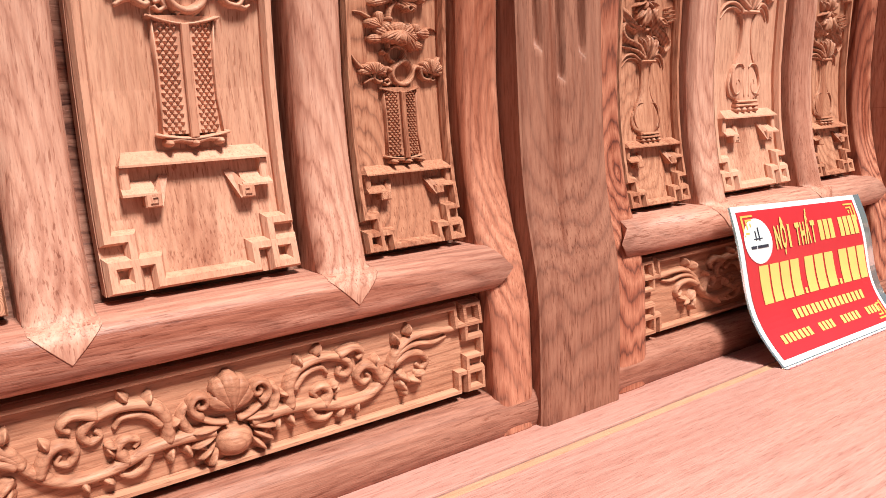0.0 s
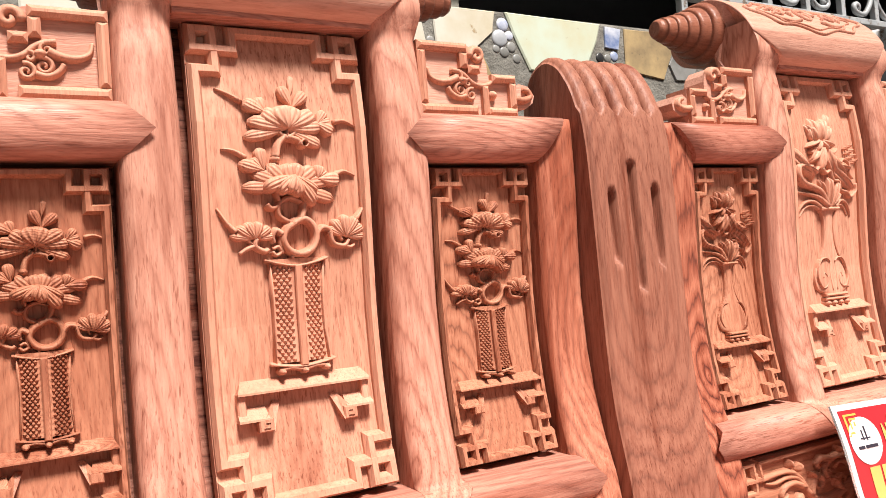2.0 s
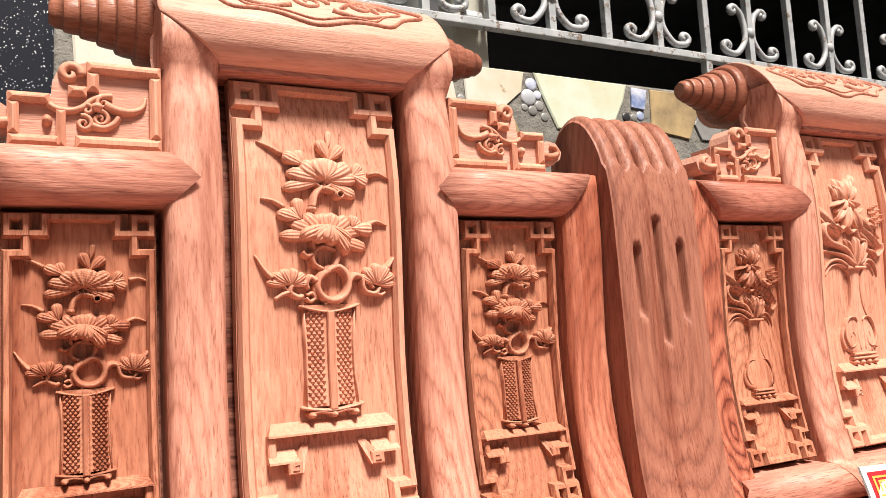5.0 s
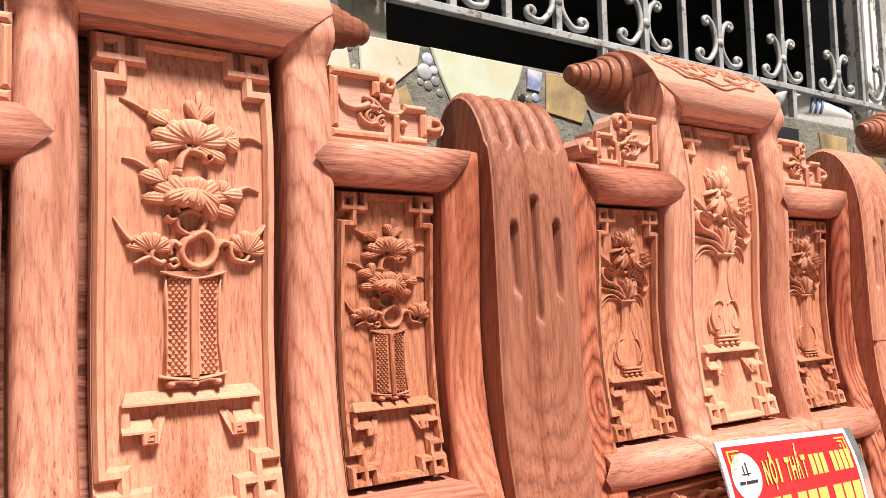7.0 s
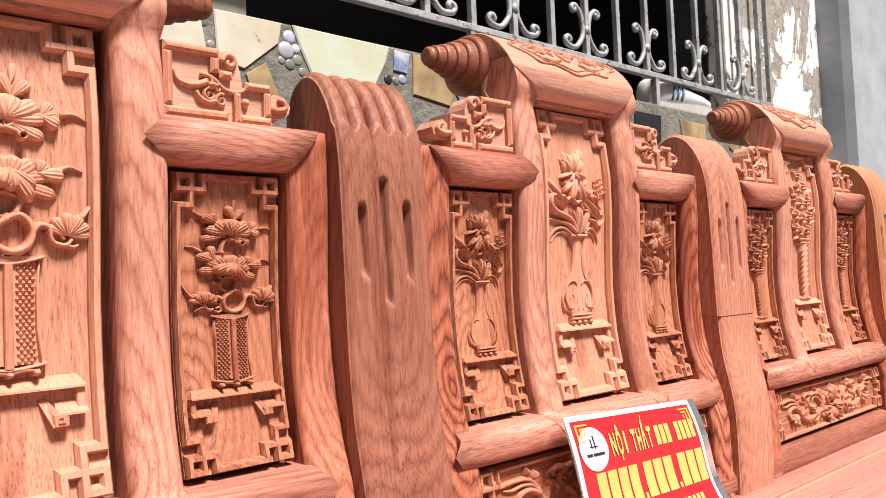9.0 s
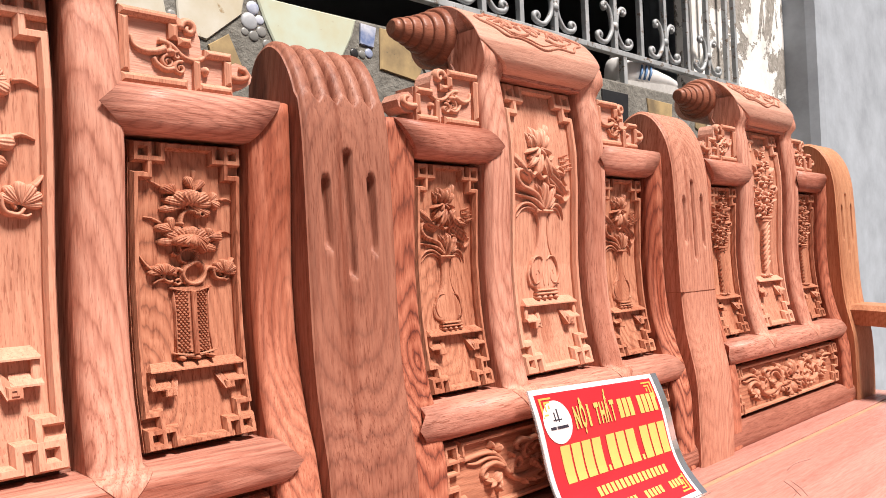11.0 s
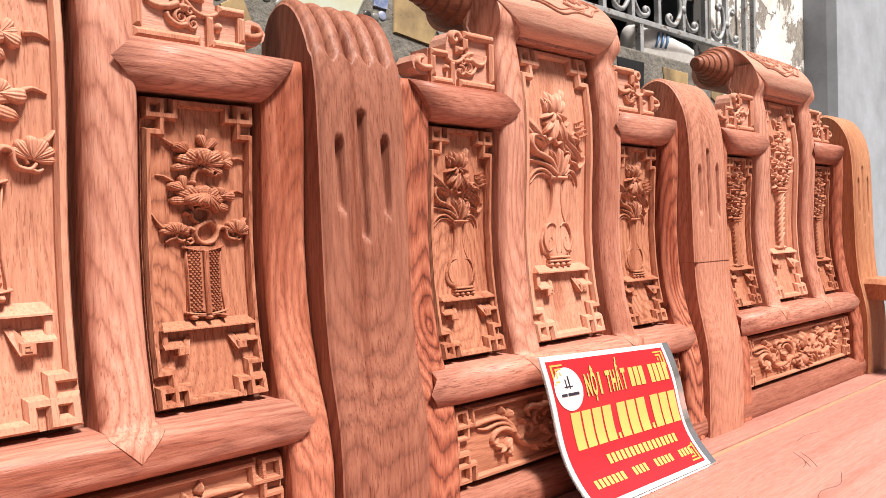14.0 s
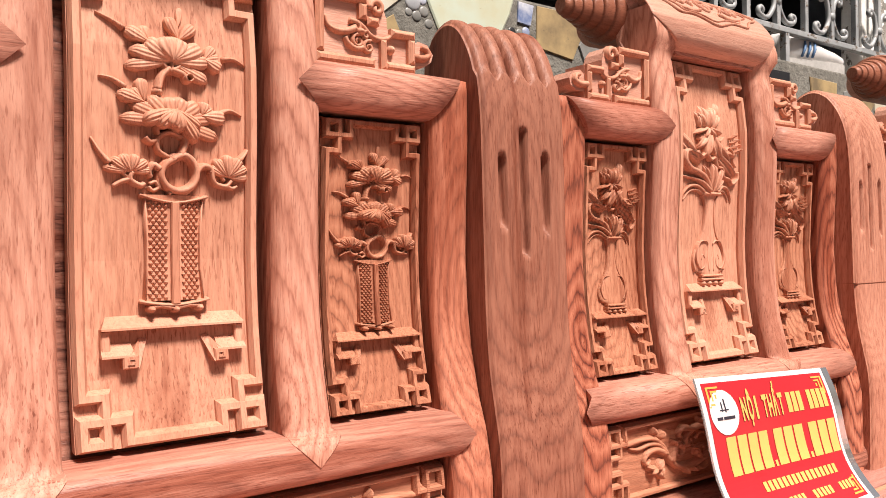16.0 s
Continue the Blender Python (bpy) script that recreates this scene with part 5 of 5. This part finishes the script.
SLAT = plain("grey_green_slat", (0.34, 0.36, 0.34), 0.6, 0, 0.2, 10.0, 0.2)


def peeling():
    """White limewash flaking from grey mortar."""
    m, nodes, links, bsdf = material("peeling_limewash")
    v = placed(nodes, links, (1, 1, 0.75), False)
    n = noised(nodes, links, v, 5.0, 7.0, 0.68, 0.4)
    mask = ramp(nodes, links, n, [(0.495, (0, 0, 0)), (0.505, (1, 1, 1))])
    grain = noised(nodes, links, v, 70.0, 5.0, 0.7)
    stone = ramp(nodes, links, grain, [(0.3, (0.17, 0.155, 0.135)), (0.7, (0.42, 0.39, 0.35))])
    wash = ramp(nodes, links, noised(nodes, links, v, 9.0, 4.0, 0.6), [(0.3, (0.62, 0.60, 0.56)), (0.6, (0.88, 0.87, 0.84))])
    links.new(mixed(nodes, links, "MIX", mask, stone, wash), bsdf.inputs["Base Color"])
    bsdf.inputs["Roughness"].default_value = 0.92
    h = nodes.new("ShaderNodeMath")
    h.operation = "MULTIPLY_ADD"
    links.new(mask, h.inputs[0])
    h.inputs[1].default_value = 2.2
    links.new(grain, h.inputs[2])
    bumped(nodes, links, bsdf, h.outputs[0], 0.8, 0.004)
    return m


PEELING = peeling()


def speckled():
    m, nodes, links, bsdf = material("black_terrazzo")
    v = placed(nodes, links, (1, 1, 1))
    vo = nodes.new("ShaderNodeTexVoronoi")
    vo.inputs["Scale"].default_value, vo.inputs["Randomness"].default_value = 260.0, 1.0
    links.new(v, vo.inputs["Vector"])
    flake = ramp(nodes, links, vo.outputs["Distance"], [(0.16, (0.75, 0.77, 0.8)), (0.24, (0.012, 0.014, 0.02))])
    few = ramp(nodes, links, noised(nodes, links, v, 60.0, 2.0), [(0.42, (0, 0, 0)), (0.48, (1, 1, 1))])
    links.new(mixed(nodes, links, "MIX", few, (0.012, 0.014, 0.02), flake), bsdf.inputs["Base Color"])
    bsdf.inputs["Roughness"].default_value = 0.25
    return m


TERRAZZO = speckled()


def glazed(name, a, b, spot=(0.5, 0.45, 0.35)):
    """Old glazed tile with stains."""
    m, nodes, links, bsdf = material(name)
    v = placed(nodes, links, (1, 1, 1))
    col = ramp(nodes, links, noised(nodes, links, v, 14.0, 5.0, 0.6), [(0.34, b), (0.6, a)])
    dirt = ramp(nodes, links, noised(nodes, links, v, 48.0, 4.0, 0.7), [(0.26, (1, 1, 1)), (0.34, (0, 0, 0))])
    links.new(mixed(nodes, links, "MIX", dirt, col, spot), bsdf.inputs["Base Color"])
    bsdf.inputs["Roughness"].default_value = 0.35
    bumped(nodes, links, bsdf, dirt, 0.2, 0.001)
    return m


CREAM = glazed("cream_tile", (0.60, 0.58, 0.50), (0.52, 0.47, 0.35), (0.36, 0.27, 0.16))
PALE = glazed("pale_green_tile", (0.53, 0.60, 0.50), (0.52, 0.52, 0.37), (0.40, 0.37, 0.26))
OCHRE = glazed("ochre_stone", (0.45, 0.33, 0.17), (0.20, 0.15, 0.09), (0.10, 0.09, 0.07))
BLACKT = glazed("black_tile", (0.02, 0.02, 0.022), (0.03, 0.03, 0.03), (0.1, 0.1, 0.1))
BLUEW = glazed("blue_white_shard", (0.72, 0.74, 0.78), (0.10, 0.16, 0.34), (0.05, 0.09, 0.22))
WHITESTONE = glazed("white_stone", (0.50, 0.52, 0.54), (0.30, 0.32, 0.35), (0.16, 0.17, 0.19))
GREYS = glazed("grey_stone", (0.28, 0.28, 0.27), (0.15, 0.15, 0.14), (0.14, 0.14, 0.12))

LEDGE_Y, LEDGE_Z = 0.362, 0.738
wall = thing("parapet_wall", "low wall faced with broken tiles set in mortar", "wall", (0, 0, BASE), kind="structure")
v, f = block(-2.2, 2.36, LEDGE_Y, LEDGE_Y + 0.11, -BASE / U, LEDGE_Z, 0.004)
part("wall_core", v, f, MORTAR, wall)


def slab(name, outline, mat, proud=0.003):
    """A flat broken piece set in the wall's face."""
    outline = [(1.0227 * x - 0.001, z + 0.016) for x, z in outline]
    n = len(outline)
    cx, cz = sum(p[0] for p in outline) / n, sum(p[1] for p in outline) / n
    verts = [(x, LEDGE_Y + 0.002, z) for x, z in outline] + [(x, LEDGE_Y - proud + 0.0015, z) for x, z in outline] + [(x + (cx - x) * 0.04, LEDGE_Y - proud, z + (cz - z) * 0.04) for x, z in outline]
    faces = [tuple(range(2 * n, 3 * n))]
    for k in (0, 1):
        faces += [(k * n + i, k * n + (i + 1) % n, k * n + n + (i + 1) % n, k * n + n + i) for i in range(n)]
    return part(name, verts, faces, mat, wall, "", [False] * len(faces))


# the pieces that show above the bench, then a scatter of smaller ones along the face
slab("tile", [(0.659, 0.720), (0.663, 0.652), (0.700, 0.646), (0.752, 0.690), (0.758, 0.720)], CREAM)
slab("tile", [(0.774, 0.721), (0.786, 0.690), (0.810, 0.640), (0.905, 0.636), (0.935, 0.692), (0.944, 0.719)], PALE)
slab("tile", [(0.600, 0.648), (0.650, 0.655), (0.640, 0.716), (0.560, 0.718), (0.575, 0.680)], CREAM)
slab("shard", [(0.952, 0.717), (0.950, 0.684), (0.976, 0.682), (0.983, 0.715)], BLUEW)
slab("tile", [(0.990, 0.716), (0.988, 0.650), (1.065, 0.640), (1.090, 0.690), (1.085, 0.717)], OCHRE)
slab("tile", [(0.702, 0.640), (0.732, 0.660), (0.752, 0.615), (0.714, 0.600)], OCHRE)
slab("tile", [(1.582, 0.697), (1.682, 0.697), (1.678, 0.628), (1.586, 0.640)], BLACKT)
slab("tile", [(1.757, 0.698), (1.866, 0.696), (1.862, 0.640), (1.766, 0.640)], OCHRE)
slab("tile", [(1.54, 0.690), (1.570, 0.660), (1.545, 0.630), (1.522, 0.650)], OCHRE)
slab("tile", [(-0.30, 0.735), (0.166, 0.735), (0.164, 0.560), (-0.30, 0.560)], TERRAZZO, 0.014)
slab("tile", [(0.182, 0.716), (0.300, 0.718), (0.320, 0.640), (0.250, 0.600), (0.186, 0.640)], CREAM)
slab("tile", [(0.325, 0.716), (0.430, 0.714), (0.440, 0.600), (0.340, 0.620)], GREYS)
slab("tile", [(0.450, 0.712), (0.545, 0.716), (0.560, 0.640), (0.455, 0.600)], OCHRE)
rnd = random.Random(11)
for i in range(34):
    x = 1.11 + (i % 17) * 0.068 + rnd.uniform(-0.008, 0.008)
    z = 0.665 - 0.062 * (i // 17) + rnd.uniform(-0.004, 0.004)
    if 1.50 < x < 1.90 and z > 0.62:
        continue
    k = rnd.choice((4, 5, 5, 6))
    slab("tile", [(x + 0.031 * math.cos(2 * math.pi * (j + rnd.uniform(-0.15, 0.15)) / k), z + 0.028 * math.sin(2 * math.pi * (j + rnd.uniform(-0.15, 0.15)) / k)) for j in range(k)], rnd.choice((CREAM, GREYS, OCHRE, PALE, GREYS)))
PEBBLES = [(0.770, 0.703, 0.010, BLUEW), (0.764, 0.683, 0.013, WHITESTONE), (0.780, 0.688, 0.007, BLUEW), (0.782, 0.672, 0.008, GREYS), (0.770, 0.664, 0.008, GREYS), (0.790, 0.656, 0.007, GREYS), (0.757, 0.668, 0.006, GREYS), (0.940, 0.668, 0.008, BLACKT), (0.955, 0.668, 0.007, GREYS), (0.968, 0.672, 0.008, BLUEW), (0.646, 0.700, 0.006, GREYS), (0.655, 0.672, 0.006, GREYS)]
for x, z, r, mat in PEBBLES:
    v, f = lathe([(-math.cos(a) * r * 0.28, max(0.0004, math.sin(a) * r)) for a in (0.1, 0.5, 0.9, 1.3, 1.6, 2.0)], 14, "y", (1.0227 * x - 0.001, LEDGE_Y, z + 0.016))
    part("pebble", v, f, mat, wall, "", True)

# ironwork
IRON, irn, irl, irb = material("old_grey_paint")
iv = placed(irn, irl, (1, 1, 1))
chip = ramp(irn, irl, noised(irn, irl, iv, 55.0, 5.0, 0.7), [(0.56, (0, 0, 0)), (0.63, (1, 1, 1))])
irl.new(mixed(irn, irl, "MIX", chip, ramp(irn, irl, noised(irn, irl, iv, 20.0, 3.0), [(0.3, (0.26, 0.28, 0.29)), (0.7, (0.44, 0.46, 0.47))]), (0.17, 0.13, 0.10)), irb.inputs["Base Color"])
irb.inputs["Roughness"].default_value, irb.inputs["Metallic"].default_value = 0.55, 0.15
bumped(irn, irl, irb, chip, 0.5, 0.002)
fence = thing("iron_railing", "grey-painted wrought iron railing with scrolls, standing on a low wall", "railing", (0, 0, BASE))
FY, RAIL_Z = 0.380, 0.808
END_X = 2.298
v, f = block(-1.2, END_X, FY - 0.008, FY + 0.008, RAIL_Z - 0.006, RAIL_Z + 0.006, 0.0015)
part("bottom_bar", v, f, IRON, fence)
v, f = block(-1.2, END_X, FY - 0.008, FY + 0.008, 1.30, 1.312, 0.0015)
part("top_bar", v, f, IRON, fence)
first = None
BAR0, STEP = 0.737, 0.215
for k in range(-9, 8):
    x = BAR0 + STEP * k
    v, f = block(-0.0062, 0.0062, FY - 0.0062, FY + 0.0062, RAIL_Z, 1.31, 0.0015)
    if first is None:
        first = part("upright", v, f, IRON, fence)
        first.location = (x * U, 0, 0)
    else:
        again(first, fence, (x * U, 0, 0))
    if k < 7:
        again(first, fence, ((x + STEP / 2) * U, 0, 0))
again(first, fence, ((END_X - 0.006) * U, 0, 0))
for x in (0.022, 0.593, 1.164, 1.735):
    v, f = block(x - 0.007, x + 0.007, FY - 0.007, FY + 0.007, LEDGE_Z - 0.01, RAIL_Z, 0.0015)
    part("foot", v, f, IRON, fence)
v, f = lathe([(-0.010, 0.004), (-0.006, 0.010), (0.006, 0.010), (0.010, 0.004)], 12, "z", (0, FY, RAIL_Z + 0.058))


def c_scroll(s):
    low = spiral(s * 0.0415, 0.020, 0.0095, math.radians(-100 if s > 0 else -80), s * 1.05, 16)
    top = spiral(s * 0.0265, 0.0775, 0.0080, math.radians(160 if s > 0 else 20), -s * 1.05, 16)
    mid = catmull([(s * 0.040, 0.0100), (s * 0.024, 0.0110), (s * 0.0085, 0.032), (s * 0.0075, 0.055), (s * 0.012, 0.073), (s * 0.0185, 0.0802)], 5)
    pts = low[::-1] + mid[1:-1] + top
    return rod([(x * 1.36, FY, RAIL_Z + 0.006 + z * 1.16) for x, z in pts], 0.0056, 7)


made = {}
for k in range(-9, 8):
    x = BAR0 + STEP * (k + 0.5)
    if x > END_X - 0.02:
        continue
    for s in (-1, 1):
        if s not in made:
            made[s] = part("scroll", *c_scroll(s), IRON, fence, "", True)
            made[s].location = (x * U, 0, 0)
        else:
            again(made[s], fence, (x * U, 0, 0))
    if "c" not in made:
        made["c"] = part("collar", v, f, IRON, fence, "", True)
        made["c"].location = (x * U, 0, 0)
    else:
        again(made["c"], fence, (x * U, 0, 0))

# piers, shutter, room
pier = thing("wall_pier", "house wall with white limewash peeling off grey mortar", "wall", (0, 0, BASE), kind="structure")
v, f = block(2.105, 3.2, 0.402, 0.455, -BASE / U, 3.0, 0.006)
part("peeling_wall", v, f, PEELING, pier)
column = thing("grey_pillar", "smooth blue-grey rendered pillar at the house corner", "pillar", (0, 0, BASE), kind="structure")
v, f = block(2.683, 4.6, 0.30, 0.90, -BASE / U, 3.0, 0.035)
part("pillar_shaft", v, f, PLASTER_GREY, column)
gate_post = thing("concrete_gate_post", "short stained concrete post behind the railing", "post", (0, 0, BASE))
v, f = block(0.688, 0.744, 0.402, 0.45, LEDGE_Z, 1.40, 0.004)
part("shaft", v, f, PAVE_POST, gate_post)
v, f = lathe([(-0.016, 0.006), (-0.014, 0.010), (0.014, 0.010), (0.016, 0.006)], 14, "x", (0.712, 0.394, 0.822))
part("hinge_pin", v, f, IRON, gate_post, "rusty hinge pin", True)
shutter = thing("slatted_shutter", "closed grey-green shutter of upright slats", "shutter", (0, 0, BASE))
slat = None
for i in range(26):
    x = -1.0 + i * 0.068
    if slat is None:
        v, f = block(0.0, 0.044, 0.60, 0.612, 0.0, 1.6, 0.003)
        slat = part("slat", v, f, SLAT, shutter)
        slat.location = (x * U, 0, 0)
    else:
        again(slat, shutter, (x * U, 0, 0))
# dark sheet that paints the shade between the slats
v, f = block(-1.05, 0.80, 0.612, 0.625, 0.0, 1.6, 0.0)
part("backing", v, f, INTERIOR_SHADE, shutter)
# walls coloured as deep shade; the ceiling slab is added to stop sky light
room = thing("dark_room", "unlit room behind the railing", "room", (0, 0, BASE), kind="structure")
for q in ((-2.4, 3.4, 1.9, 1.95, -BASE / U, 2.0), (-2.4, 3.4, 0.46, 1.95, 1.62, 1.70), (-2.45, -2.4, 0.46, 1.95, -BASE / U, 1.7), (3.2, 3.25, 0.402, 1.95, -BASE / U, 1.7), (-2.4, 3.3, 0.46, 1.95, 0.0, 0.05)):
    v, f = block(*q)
    part("room_side", v, f, INTERIOR_SHADE, room)
# out-of-view wall, added over the opening to block the sky
facade = thing("house_front", "plain rendered house wall above the opening", "wall", (0, 0, BASE), kind="structure")
v, f = block(-2.6, 2.66, 0.36, 0.46, 1.42, 3.0, 0.004)
part("lintel_wall", v, f, PEELING, facade)
v, f = block(-4.0, -2.2, 0.345, 0.60, -BASE / U, 3.0, 0.004)
part("side_wall", v, f, PEELING, facade)

# shoes on the ledge
SHOE = plain("white_shoe_fabric", (0.70, 0.69, 0.68), 0.8, 0, 0.15, 60.0, 0.3, 0.001)
SOLE = plain("shoe_sole", (0.55, 0.54, 0.52), 0.7, 0, 0.25, 60.0, 0.3, 0.001)
BLUE = plain("blue_stripe", (0.10, 0.22, 0.42), 0.6, 0, 0.2, 60.0, 0.1, 0.001)
GREYSHOE = plain("grey_shoe_fabric", (0.15, 0.14, 0.14), 0.85, 0, 0.3, 60.0, 0.3, 0.001)


def make_shoe(label, at, turn, upper, sole, trim):
    e = thing("sneaker", label, "shoe", at, "shoes on the ledge")
    e.rotation_euler = (0, 0, turn)
    secs = [(0.0, 0.020, 0.052), (0.012, 0.028, 0.070), (0.05, 0.032, 0.078), (0.09, 0.034, 0.074), (0.13, 0.037, 0.062), (0.17, 0.041, 0.048), (0.21, 0.040, 0.040), (0.245, 0.032, 0.032), (0.262, 0.016, 0.022)]
    verts, faces, n = [], [], 16
    for x, w, h in secs:
        for k in range(n):
            a = 2 * math.pi * k / n
            c, sn = math.cos(a), math.sin(a)
            verts.append((x, w * math.copysign(abs(c) ** 0.8, c), 0.018 + h * 0.5 + h * 0.5 * math.copysign(abs(sn) ** 0.75, sn)))
    faces = [(i * n + k, i * n + (k + 1) % n, (i + 1) * n + (k + 1) % n, (i + 1) * n + k) for i in range(len(secs) - 1) for k in range(n)]
    faces += [tuple(range(n))[::-1], tuple(range((len(secs) - 1) * n, len(secs) * n))]
    part("upper", verts, faces, upper, e, "", True, 1.0)
    line = [(x, w * 1.06) for x, w, h in secs]
    ring = [(-0.006, 0.0)] + [(x, -w) for x, w in line] + [(0.274, 0.0)] + [(x, w) for x, w in line[::-1]]
    m = len(ring)
    part("sole", [(x, y, 0.0) for x, y in ring] + [(x, y, 0.024) for x, y in ring], [tuple(range(m))[::-1], tuple(range(m, 2 * m))] + [(i, (i + 1) % m, (i + 1) % m + m, i + m) for i in range(m)], sole, e, "", [False] * (m + 2), 1.0)
    v, f = lathe([(-0.004, 0.026), (0.002, 0.029), (0.006, 0.025)], 18, "z", (0.045, 0, 0.094))
    part("collar", v, f, sole, e, "", True, 1.0)
    if trim:
        for i in range(3):
            x = 0.085 + 0.018 * i
            v, f = rod([(x - 0.010, -0.0375 - 0.001 * i, 0.030), (x, -0.0390 - 0.001 * i, 0.050), (x + 0.008, -0.033, 0.070)], 0.0035, 6)
            part("stripe", v, f, trim, e, "blue side stripe", True, 1.0)
        for i in range(4):
            x = 0.10 + 0.016 * i
            v, f = rod([(x, -0.020, 0.083 - 0.007 * i), (x + 0.003, 0.0, 0.091 - 0.008 * i), (x, 0.020, 0.083 - 0.007 * i)], 0.0028, 6)
            part("lace", v, f, upper, e, "", True, 1.0)
    return e


make_shoe("worn white sneaker with blue stripes on the wall's ledge", (1.748 * U, 0.425 * U, LEDGE_Z * U + BASE), radians(-8), SHOE, SOLE, BLUE)
make_shoe("dark grey shoe on the wall's ledge", (1.665 * U, 0.445 * U, LEDGE_Z * U + BASE), radians(60), GREYSHOE, SOLE, None)
